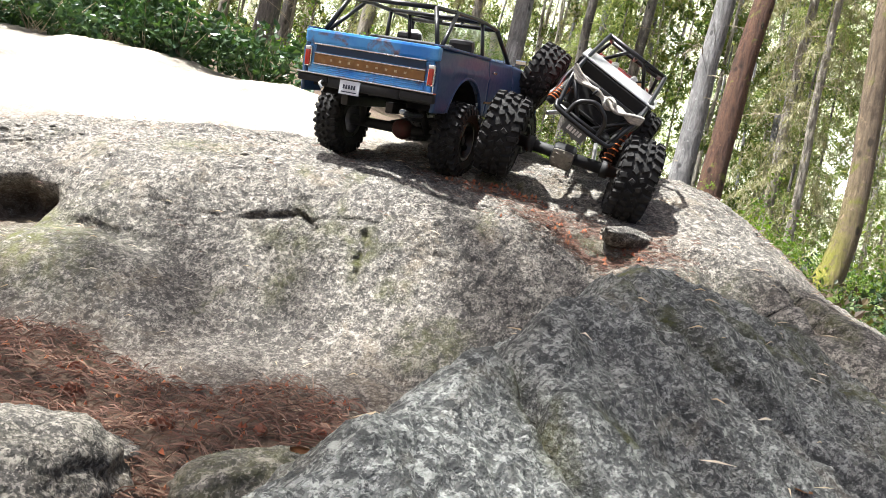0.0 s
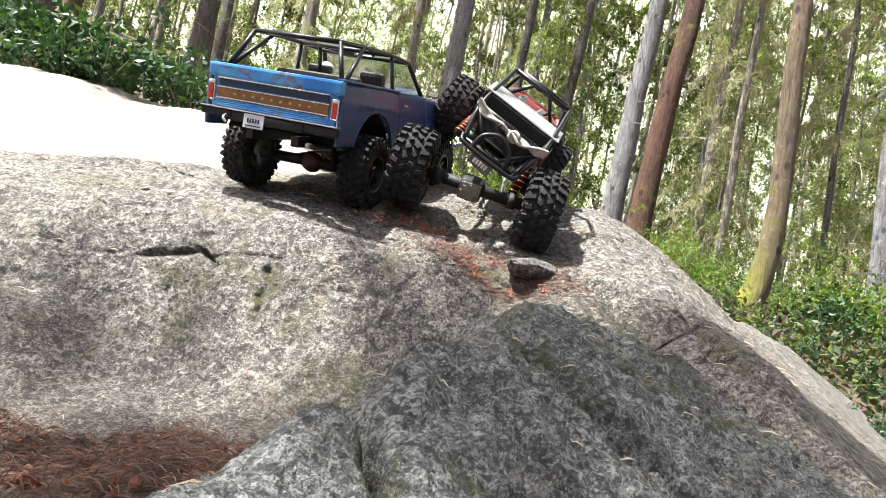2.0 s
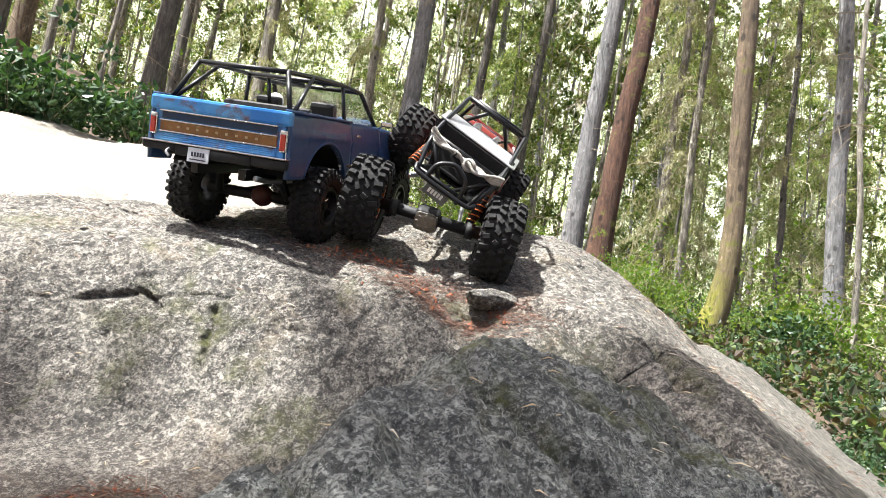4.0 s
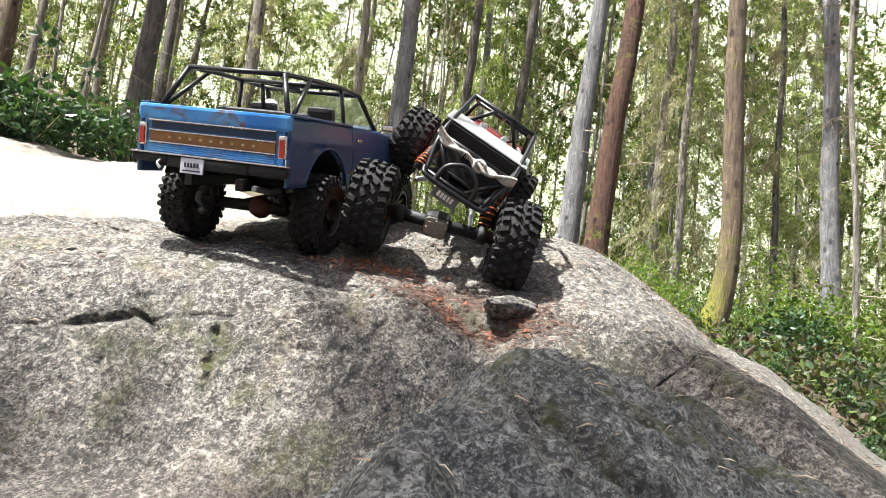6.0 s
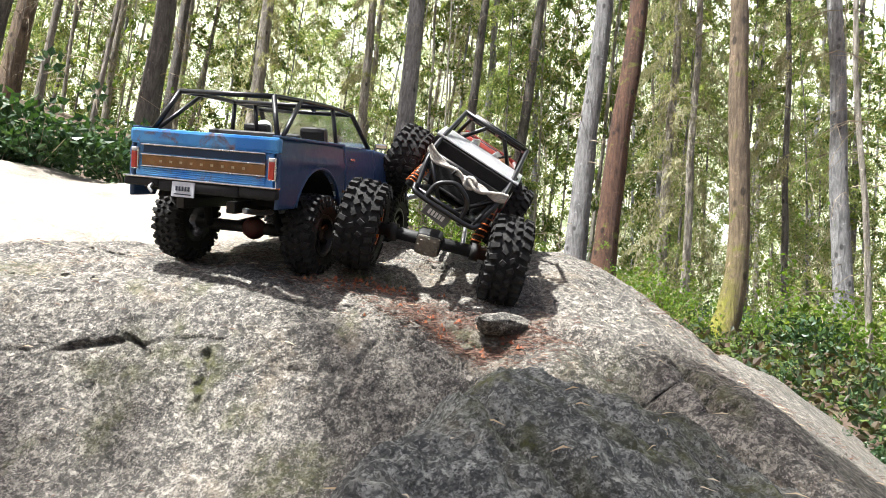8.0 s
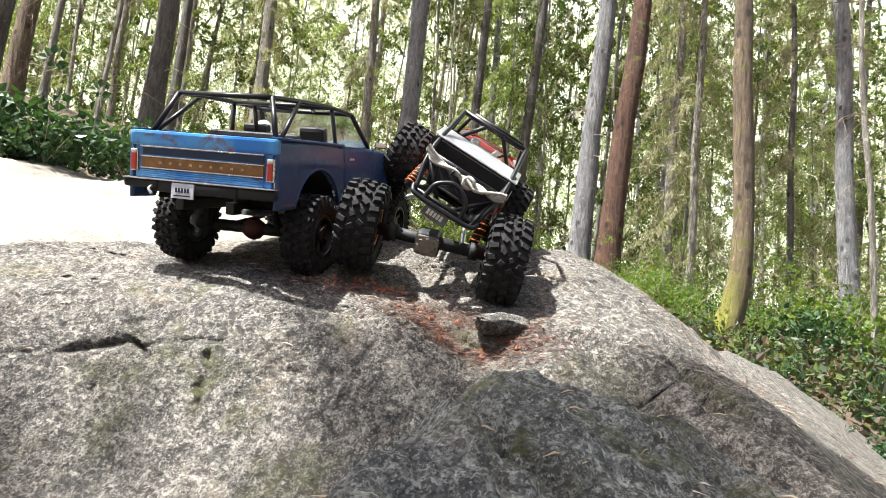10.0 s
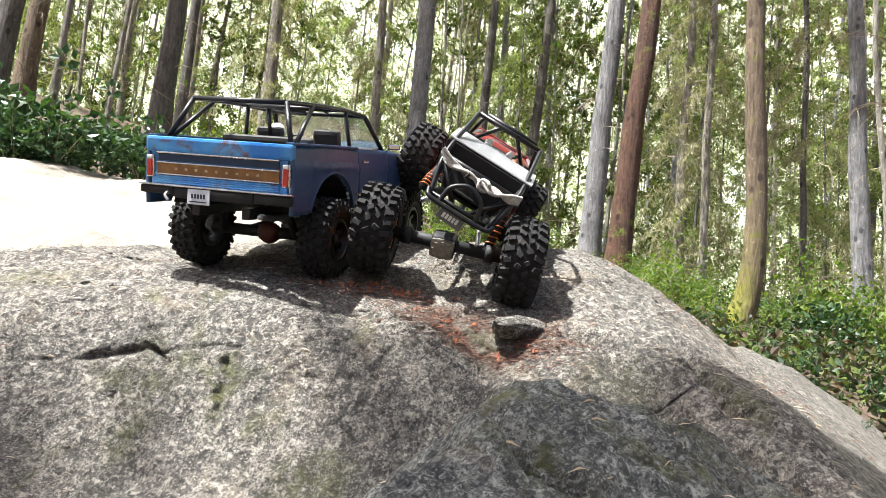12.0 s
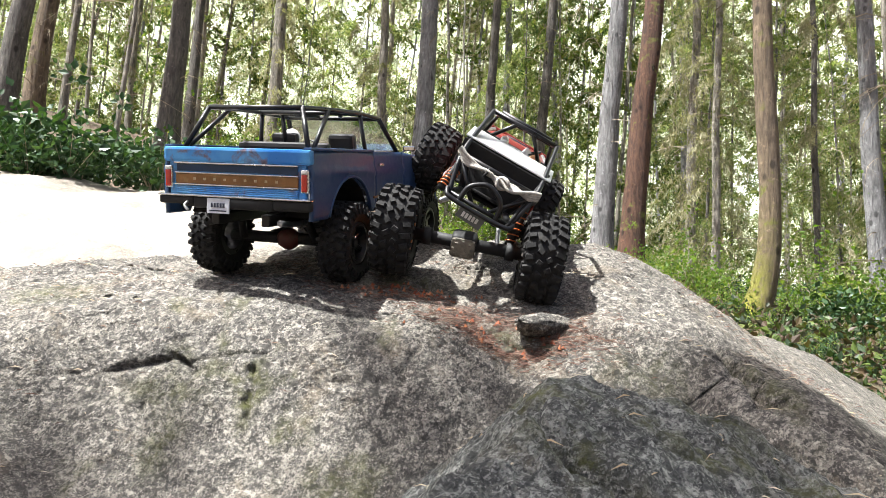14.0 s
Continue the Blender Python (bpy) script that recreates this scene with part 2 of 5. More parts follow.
def near_line(x, y, ax, ay, bx, by):
    """Distance in plan from the line a-b."""
    dx, dy = bx - ax, by - ay
    t = np.clip(((x - ax) * dx + (y - ay) * dy) / (dx * dx + dy * dy), 0, 1)
    return np.hypot(x - ax - t * dx, y - ay - t * dy)


def chain(x, y, points):
    """Distance in plan from a chain of lines."""
    return functools.reduce(np.minimum, [near_line(x, y, *p, *q) for p, q in zip(points, points[1:])])


MOSSY_CRACK = ((-0.012, 0.40), (0.014, 0.368), (0.035, 0.328), (0.075, 0.29))


def hillside(x, y):
    """The forest floor, which rises to the west and to the north and levels out far off."""
    r = np.hypot(x, y)
    soft = np.minimum(1, 9.0 / np.maximum(r, 1e-3))
    under = 0.14 * np.maximum(0, -x - 1.4) * np.clip((y - 2.0) / 2, 0, 1) * np.minimum(1, 9.0 / np.maximum(r, 1e-3)) - 0.30 * bell(x, y, -0.9, 1.9, 1.3, 0.75)
    return under - 0.229 + (-0.116 * x + (0.217 - 0.047 * np.clip((x + 0.5) / 1.0, 0, 1)) * y) * soft + 0.05 * layers(x, y, 0.8, 4, 0.5, 40) * np.clip(r - 1.2, 0, 1.5)


def outcrop(x, y):
    """The granite dome with its steep south face, and the bare slab that climbs behind it."""
    wob = 0.016 * layers(x, y * 0.3, 5, 3, 0.5, 3)
    notch = 0.038 * np.exp(-((x - 0.095) / 0.085) ** 2)
    flank = 1.15 * np.maximum(0, x - 0.29)
    z = -0.02 + 2.0 * (y - 0.892 + wob - notch + flank)
    z = smin(z, 0.058 + 0.60 * (y - 0.93 + wob * 0.4 - 0.45 * notch + flank), 0.055)
    z = smin(z, 0.150 + 0.31 * (y - 1.09 + 0.6 * flank), 0.04)
    z = smin(z, 0.205 + 0.08 * (y - 1.3) + 0.25 * (x + 0.5), 0.04)
    z = smin(z, 0.262 + 0.03 * (y - 1.42), 0.04)
    z = smin(z, 0.060 - 0.58 * (x - 0.383) + 0.32 * (y - 0.93), 0.06)
    z = smin(z, 0.262 - 0.35 * (y - 1.62), 0.05)
    slab = 0.12 + 0.40 * (y - 1.38) - 0.05 * (x + 0.9)
    slab = smin(slab, 0.62 + 0.12 * (y - 2.6) - 0.04 * (x + 1.8), 0.15)
    slab = smin(slab, 0.50 - 0.55 * (x + 0.62), 0.15)
    z = smax(z, slab, 0.04)
    low = -0.050 - 0.13 * ((x + 0.57) / 0.26) ** 2 - 0.13 * ((y - 0.86) / 0.14) ** 2
    z = smax(z, low, 0.03)
    far = np.clip((y - 1.2) / 0.5, 0, 1)
    calm = 0.25 + 0.75 * np.clip((z - 0.0) / 0.06, 0, 1)
    z = z + (0.026 * calm + 0.03 * far) * layers(x, y, 6 - 3 * far, 3, 0.5, 11)
    ridged = 0.5 - np.abs(layers(x, y, 13, 3, 0.55, 23))
    flat = 0.25 + 0.75 * np.clip((y - 0.93 + flank) / 0.06, 0, 1)
    z = z + calm * flat * (0.0050 * ridged + 0.0030 * layers(x, y, 34, 3, 0.55, 27) + 0.0036 * layers(x, y, 110, 4, 0.7, 31))
    crack = np.abs(layers(x, y * 1.6, 4.2, 3, 0.5, 37))
    z = z - 0.012 * np.exp(-(crack / 0.008) ** 2) * np.clip(2.2 - y, 0, 1) * np.clip((y - 1.0) / 0.06, 0, 1)
    # worn folds and steps that run down the east flank
    wx, wy = x + 0.02 * layers(x, y, 14, 3, 0.5, 411), y + 0.02 * layers(x, y, 14, 3, 0.5, 415)
    for ax, ay, bx, by, deep, wide in ((0.20, 0.985, 0.36, 0.90, 0.016, 0.012), (0.34, 1.02, 0.355, 0.86, 0.022, 0.010), (0.355, 0.86, 0.55, 0.66, 0.014, 0.012), (0.42, 0.97, 0.62, 0.74, 0.010, 0.010)):
        z = z - deep * np.exp(-(near_line(wx, wy, ax, ay, bx, by) / wide) ** 2)
    z = z + 0.014 * bell(x, y, 0.255, 0.985, 0.055, 0.030, -0.5) + 0.018 * bell(x, y, 0.43, 0.86, 0.06, 0.035, -0.8)
    return z - 0.020 * bell(x, y, 0.10, 0.985, 0.075, 0.022, -0.15)


def face_dents(x, z):
    """How far the south face is worn in: a slot, a crack that runs on from it, a hollow, an upright seam."""
    d = 0.020 * bell(x, z, -0.345, 0.022, 0.032, 0.0042, 0.25) * (1 + 1.2 * layers(x, z, 40, 3, 0.5, 313)) + 0.014 * bell(x, z, -0.300, 0.026, 0.020, 0.003, -0.5) + 0.09 * bell(x, z, -0.725, -0.040, 0.062, 0.026, 0.25) * (1 + 1.4 * layers(x, z, 16, 3, 0.5, 311)) + 0.030 * bell(x, z, -0.66, -0.10, 0.018, 0.075, 0.3)
    for ax, az, bx, bz, deep, wide in ((-0.31, 0.030, -0.20, 0.040, 0.0035, 0.002), (-0.12, 0.010, -0.05, 0.014, 0.004, 0.004), (-0.020, 0.062, -0.050, -0.02, 0.006, 0.005),
                                       (-0.212, 0.022, -0.205, -0.05, 0.006, 0.004), (-0.55, 0.01, -0.42, 0.006, 0.004, 0.002), (-0.33, -0.02, -0.30, -0.09, 0.005, 0.004)):
        d = d + deep * np.exp(-(near_line(x + 0.01 * layers(x, z, 30, 3, 0.5, 301), z + 0.008 * layers(x, z, 26, 3, 0.5, 305), ax, az, bx, bz) / wide) ** 2)
    return d


def boulder(x, y):
    """The split boulder in front: a tilted top, a steep western side."""
    top = -0.203 - 0.40 * x + 0.45 * y
    d = -0.922 * (x + 0.005) + 0.389 * (y - 0.37)
    # the upper block stands proud of the lower one along a worn seam
    wx, wy = x + 0.012 * layers(x, y, 22, 3, 0.5, 401), y + 0.012 * layers(x, y, 22, 3, 0.5, 405)
    seam = chain(wx, wy, ((0.075, 0.625), (0.088, 0.572), (0.125, 0.542), (0.150, 0.524), (0.206, 0.509), (0.32, 0.47)))
    beyond = np.clip((wy - 0.505 + 0.5 * (wx - 0.150)) / 0.03, 0, 1)
    top = top + 0.016 * beyond * np.clip((0.30 - wx) / 0.1, 0, 1) - 0.048 * np.exp(-(seam / 0.008) ** 2) - 0.012 * np.exp(-(seam / 0.025) ** 2)
    z = smin(top, top - 1.6 * d, 0.022)
    # the east side drops into the groove along the outcrop's flank
    e = 0.327 * (x - 0.246) + 0.945 * (y - 0.712) + 0.012 * layers(x, y, 12, 2, 0.5, 421)
    z = smin(z, top + 0.012 - 1.3 * np.where(x > 0.20, e, e - 3 * (0.20 - x)), 0.02)
    z = smin(z, 0.057 - 1.3 * (y - 0.722) - 0.28 * (x - 0.13), 0.024)
    z = smin(z, 0.046 - 0.10 * (x - 0.13), 0.03)
    crack = chain(wx, wy, MOSSY_CRACK)
    z = z - 0.050 * np.exp(-(crack / 0.007) ** 2) - 0.010 * np.exp(-(crack / 0.022) ** 2)
    for ax, ay, bx, by, deep, wide in ((0.10, 0.44, 0.155, 0.40, 0.012, 0.006), (0.085, 0.50, 0.125, 0.485, 0.014, 0.010), (0.20, 0.60, 0.30, 0.56, 0.012, 0.006), (0.155, 0.66, 0.23, 0.63, 0.010, 0.008), (0.16, 0.45, 0.24, 0.41, 0.010, 0.005)):
        z = z - deep * np.exp(-(near_line(wx, wy, ax, ay, bx, by) / wide) ** 2)
    return z + 0.024 * layers(x, y, 8, 3, 0.5, 51) + 0.014 * (0.5 - np.abs(layers(x, y, 18, 3, 0.5, 54))) + 0.007 * layers(x, y, 36, 3, 0.55, 57) + 0.0048 * layers(x, y, 110, 4, 0.68, 63)


def gully(x, y):
    z = -0.200 + 0.03 * (y - 0.6) - 0.06 * x + 0.03 * layers(x, y, 6, 4, 0.5, 70)
    return z + np.maximum(0, hillside(x, y) - z) * np.clip((np.hypot(x + 0.1, y - 0.45) - 1.0) / 0.6, 0, 1)


def grid(name, xs, ys, height, material, keep=None, chips=0.0, dents=None):
    gx, gy = np.meshgrid(xs, ys)
    gz = height(gx, gy)
    if chips:
        steep = np.clip((np.abs(np.gradient(gz, axis=0) / np.gradient(gy, axis=0)) - 0.7) / 0.8, 0, 1)
        gy = gy + chips * steep * (1.5 * layers(gx, gz, 5, 2, 0.5, 195) + 0.30 * layers(gx, gz, 15, 2, 0.5, 201) + 0.20 * layers(gx, gz, 60, 5, 0.66, 207))
    if dents:
        gy = gy + dents(gx, gz) * (gy < 1.0)
    nx, ny = len(xs), len(ys)
    verts = np.stack([gx, gy, gz], -1).reshape(-1, 3)
    i = np.arange((nx - 1) * (ny - 1))
    a = (i // (nx - 1)) * nx + i % (nx - 1)
    quads = np.stack([a, a + 1, a + nx + 1, a + nx], -1)
    if keep is not None:
        ok = keep(gx, gy, gz).reshape(-1)
        quads = quads[ok[quads].any(1)]
        used = np.unique(quads)
        remap = np.zeros(len(verts), int)
        remap[used] = np.arange(len(used))
        verts, quads = verts[used], remap[quads]
    return sheet(name, verts.tolist(), quads.tolist(), material), verts


def paint(ob, name, values):
    at = ob.data.attributes.new(name, "FLOAT", "POINT")
    at.data.foreach_set("value", np.clip(values, 0, 1).astype(np.float32))


def graded(lo, hi, mid_lo, mid_hi, step, growth=1.06):
    """Grid lines, even in the middle and wider apart outwards."""
    line = list(np.arange(mid_lo, mid_hi + step / 2, step))
    s = step
    while line[-1] < hi:
        s *= growth
        line.append(line[-1] + s)
    s = step
    while line[0] > lo:
        s *= growth
        line.insert(0, line[0] - s)
    return np.array(line)


def ground_height(x, y):
    return smax(hillside(x, y) - 0.25 * bell(x, y, -0.1, 0.5, 1.3, 0.9), gully(x, y) - np.clip((np.hypot(x + 0.1, y - 0.45) - 1.2), 0, 1) * 0.5, 0.03)


ground, _ = grid("ground", graded(-400, 400, -2.0, 2.0, 0.035, 1.10), graded(-400, 400, -0.4, 3.0, 0.035, 1.10), ground_height, SOIL)
tagged(ground, "forest floor of brown needle litter and moss", "ground", kind="structure")

rock, rv = grid("rock_outcrop", graded(-4.2, 1.3, -0.75, 0.62, 0.0034, 1.03), np.concatenate([np.arange(0.46, 0.80, 0.006), np.arange(0.80, 0.86, 0.004), np.arange(0.86, 0.99, 0.0019), graded(0.99, 5.0, 0.99, 1.22, 0.004, 1.03)]), outcrop, GRANITE,
                lambda x, y, z: z > ground_height(x, y) - 0.08, 0.018, face_dents)
tagged(rock, "sunlit grey granite outcrop with cracks, lichen and moss", "rock", kind="structure")
x, y, z = rv.T
front = y < 1.0
worn = face_dents(x, z)
paint(rock, "moss", front * (0.85 * bell(x, z, -0.210, -0.010, 0.009, 0.032) + 0.5 * bell(x, z, -0.31, -0.005, 0.050, 0.018) + 0.8 * bell(x, z, -0.62, -0.08, 0.10, 0.05) + 0.6 * bell(x, z, -0.30, -0.06, 0.02, 0.03)
      + np.clip(layers(x, z, 11, 4, 0.6, 90) * 2.2 - 0.66, 0, 0.45)) + 0.6 * bell(x, y, -0.52, 1.0, 0.05, 0.03) + 0.8 * bell(x, y, -0.06, 1.075, 0.06, 0.015) + 0.5 * bell(x, y, 0.25, 0.93, 0.05, 0.02))
# lightens the slab behind: bare rock plus painted sun glare
paint(rock, "bare", np.clip((y - 1.25) / 0.25, 0, 1) * np.clip((0.1 - x) / 0.2, 0, 1) * np.clip(0.95 + layers(x, y, 5, 4, 0.6, 99), 0, 1))
paint(rock, "soil", front * np.clip(worn * 12, 0, 0.6) + 0.55 * bell(x, y, 0.09, 1.01, 0.11, 0.025, -0.1) + 1.0 * bell(x, y, -0.95, 1.24, 0.20, 0.06) + 0.8 * np.exp(-np.abs(z - ground_height(x, y)) / 0.02))

block, bv = grid("boulder", graded(-0.25, 1.1, -0.16, 0.55, 0.0032, 1.03), graded(0.12, 1.1, 0.24, 0.80, 0.0032, 1.03), boulder, GRANITE_SHADED,
                 lambda x, y, z: z > ground_height(x, y) - 0.08, 0.010)
tagged(block, "grey granite boulder with a mossy crack", "boulder")
x, y, z = bv.T
paint(block, "moss", np.exp(-(chain(x, y, MOSSY_CRACK) / 0.009) ** 2) + 0.8 * bell(x, y, 0.10, 0.545, 0.025, 0.02) + 0.8 * bell(x, y, 0.14, 0.515, 0.03, 0.012) + 0.7 * bell(x, y, 0.075, 0.38, 0.02, 0.008)
      + 0.6 * np.exp(-(near_line(x, y, 0.285, 0.56, 0.50, 0.44) / 0.010) ** 2) + 0.7 * bell(x, y, 0.25, 0.70, 0.04, 0.02) + np.clip(layers(x, y, 9, 4, 0.6, 96) * 3 - 1.15, 0, 0.7))
paint(block, "soil", 0.5 * np.exp(-(chain(x, y, MOSSY_CRACK) / 0.006) ** 2) + 0.35 * np.exp(-(near_line(x, y, 0.105, 0.54, 0.33, 0.415) / 0.006) ** 2))

# ---- forest ----
rng = np.random.default_rng(7)


def tube_mesh(name, points, radii, sides, material, lumps=0.0):
    """A tube along points, with uneven walls, capped."""
    verts, faces = [], []
    points = [Vector(p) for p in points]
    for i, (p, r) in enumerate(zip(points, radii)):
        d = (points[min(i + 1, len(points) - 1)] - points[max(i - 1, 0)]).normalized()
        a = d.cross(Vector((0.3, 1, 0.2)) if abs(d.y) < 0.8 else Vector((1, 0, 0))).normalized()
        b = d.cross(a)
        for k in range(sides):
            w = 2 * math.pi * k / sides
            rr = r * (1 + lumps * (noise.noise(Vector((p.x + 9 * math.cos(w), p.y + 9 * math.sin(w), p.z * 2))) ))
            verts.append(p + (a * math.cos(w) + b * math.sin(w)) * rr)
    n = len(points)
    for i in range(n - 1):
        for k in range(sides):
            q, q2 = i * sides + k, i * sides + (k + 1) % sides
            faces.append((q, q2, q2 + sides, q + sides))
    faces.append(tuple(range(sides))[::-1])
    faces.append(tuple(range((n - 1) * sides, n * sides)))
    me = bpy.data.meshes.new(name)
    me.from_pydata([tuple(v) for v in verts], [], faces)
    me.materials.append(material)
    me.shade_smooth()
    return me


def leaflets(centres, size, stretch=2.2, up=0.4, seed=1):
    """Small folded leaves, two triangles each, at the centres."""
    r = np.random.default_rng(seed)
    n = len(centres)
    d = r.normal(size=(n, 3))
    d[:, 2] -= up
    d /= np.linalg.norm(d, axis=1)[:, None]
    s = np.cross(d, r.normal(size=(n, 3)))
    s /= np.linalg.norm(s, axis=1)[:, None]
    nn = np.cross(d, s)
    k = size * r.uniform(0.6, 1.4, (n, 1))
    a, b = centres, centres + d * k * stretch
    m = centres + d * k * stretch * 0.45
    v = np.stack([a, m + s * k * 0.5 + nn * k * 0.15, b, m - s * k * 0.5 + nn * k * 0.15], 1).reshape(-1, 3)
    i = np.arange(n) * 4
    f = np.concatenate([np.stack([i, i + 1, i + 2], -1), np.stack([i, i + 2, i + 3], -1)])
    return v, f


def foliage_mesh(name, centres, size, material, stretch=2.2, up=0.4, seed=1):
    v, f = leaflets(np.asarray(centres), size, stretch, up, seed)
    me = bpy.data.meshes.new(name)
    me.from_pydata(v.tolist(), [], f.tolist())
    me.materials.append(material)
    return me


def boughs(height, low, high, count, reach, seed, per=70, droop=0.5):
    """Centres of needle sprays along drooping boughs round a trunk."""
    r = np.random.default_rng(seed)
    out = []
    for _ in range(count):
        z0 = r.uniform(low, high) * height
        w = r.uniform(0, 2 * math.pi)
        length = reach * r.uniform(0.5, 1.1) * (1.15 - z0 / height * 0.8)
        t = np.sqrt(r.uniform(0.02, 1, per))
        side = r.normal(0, 0.16, per) * length * (1.1 - t)
        x = math.cos(w) * t * length - math.sin(w) * side
        y = math.sin(w) * t * length + math.cos(w) * side
        z = z0 + 0.15 * length * t - droop * length * t * t - np.abs(r.normal(0, 0.07, per)) * length
        out.append(np.stack([x, y, z], -1))
    return np.concatenate(out)


def twigs_mesh(name, height, low, high, count, reach, seed):
    """Bare dead branches with side twigs, joined."""
    r = random.Random(seed)
    verts, faces = [], []

    def stick(a, b, ra, rb):
        d = (b - a).normalized()
        u = d.cross(Vector((0.2, 0.3, 1))).normalized()
        v = d.cross(u)
        k = len(verts)
        for p, rr in ((a, ra), (b, rb)):
            for w in range(3):
                verts.append(tuple(p + (u * math.cos(w * 2.1) + v * math.sin(w * 2.1)) * rr))
        for w in range(3):
            faces.append((k + w, k + (w + 1) % 3, k + 3 + (w + 1) % 3, k + 3 + w))

    for _ in range(count):
        w, z0 = r.uniform(0, 6.283), r.uniform(low, high) * height
        p = Vector((0, 0, z0))
        d = Vector((math.cos(w), math.sin(w), r.uniform(-0.1, 0.35))).normalized()
        seg = reach * r.uniform(0.4, 1.1) / 5
        rad = 0.0042 * r.uniform(0.6, 1.3)
        for s in range(5):
            q = p + d * seg
            stick(p, q, rad, rad * 0.75)
            for _ in range(2):
                e = (d + Vector((r.uniform(-1, 1), r.uniform(-1, 1), r.uniform(-1.0, 0.3)))).normalized()
                stick(q, q + e * seg * r.uniform(0.4, 1.2), rad * 0.45, rad * 0.15)
            d = (d + Vector((r.uniform(-0.25, 0.25), r.uniform(-0.25, 0.25), -0.34))).normalized()
            p, rad = q, rad * 0.75
    me = bpy.data.meshes.new(name)
    me.from_pydata(verts, [], faces)
    me.materials.append(TWIG)
    return me


CROWNS = [foliage_mesh("crown", boughs(14, 0.42, 0.98, 26, 1.5, s, 110), 0.05, BOUGH, 2.6, 0.5, s) for s in range(3)]
SPARSE = [foliage_mesh("crown", boughs(14, 0.06, 0.98, 46, 1.0, 20 + s, 110, 0.75), 0.03, BOUGH, 2.6, 0.7, s) for s in range(2)]
DEAD = [twigs_mesh("deadwood", 14, 0.02, 0.6, 70, 0.8, 40 + s) for s in range(3)]

DRY = [foliage_mesh("dry_spray", boughs(14, 0.03, 0.7, 110, 0.6, 50 + s, 170, 0.9), 0.0085, LICHEN, 6.5, 1.6, s) for s in range(2)]


def tree(x, y, radius, lean=(0.0, 0.0), material=BARK_GREY, crown=None, dead=None, label="", foot=0.0, height=14.0):
    base = float(ground_height(np.array(x), np.array(y))) - 0.1
    ob = tagged(new("tree"), label, "tree", "forest trees")
    ob.matrix_world = pose(x, y, base)
    pts, rad = [], []
    for i in range(22):
        t = i / 21
        z = height * t ** 2
        bend = foot * math.exp(-z / 0.28)
        pts.append((lean[0] * z + bend + 0.02 * noise.noise((x, z, 0)) * min(z, 2), lean[1] * z + 0.02 * noise.noise((y, z, 5)) * min(z, 2), z))
        rad.append(radius * (1.0 - 0.8 * t ** 1.2) * (1 + 0.55 * math.exp(-z / 0.16)))
    me = tube_mesh("trunk", pts, rad, 14, material, 0.10)
    trunk = new("trunk", me)
    trunk.parent = ob
    if foot:
        vx, vy, vz = np.array([v.co for v in me.vertices]).T
        at_root = np.interp(vz, [p[2] for p in pts], [p[0] for p in pts])
        paint(trunk, "moss", 1.3 * np.exp(-(vz / 0.42) ** 2) * np.clip(0.55 - (vx - at_root) / radius * 0.6, 0, 1))
    if crown is not None:
        c = new("crown", crown)
        c.parent = ob
        c.matrix_basis = pose(0, 0, 0, 0, 0, rng.uniform(0, 360))
    if dead is not None:
        c = new("deadwood", dead)
        c.parent = ob
        c.matrix_basis = pose(0, 0, 0, 0, 0, rng.uniform(0, 360))
    return ob


def bearing(angle, far):
    """Plan position by the compass bearing from the walk's start, east of north, and the distance."""
    return math.sin(radians(angle)) * far, math.cos(radians(angle)) * far


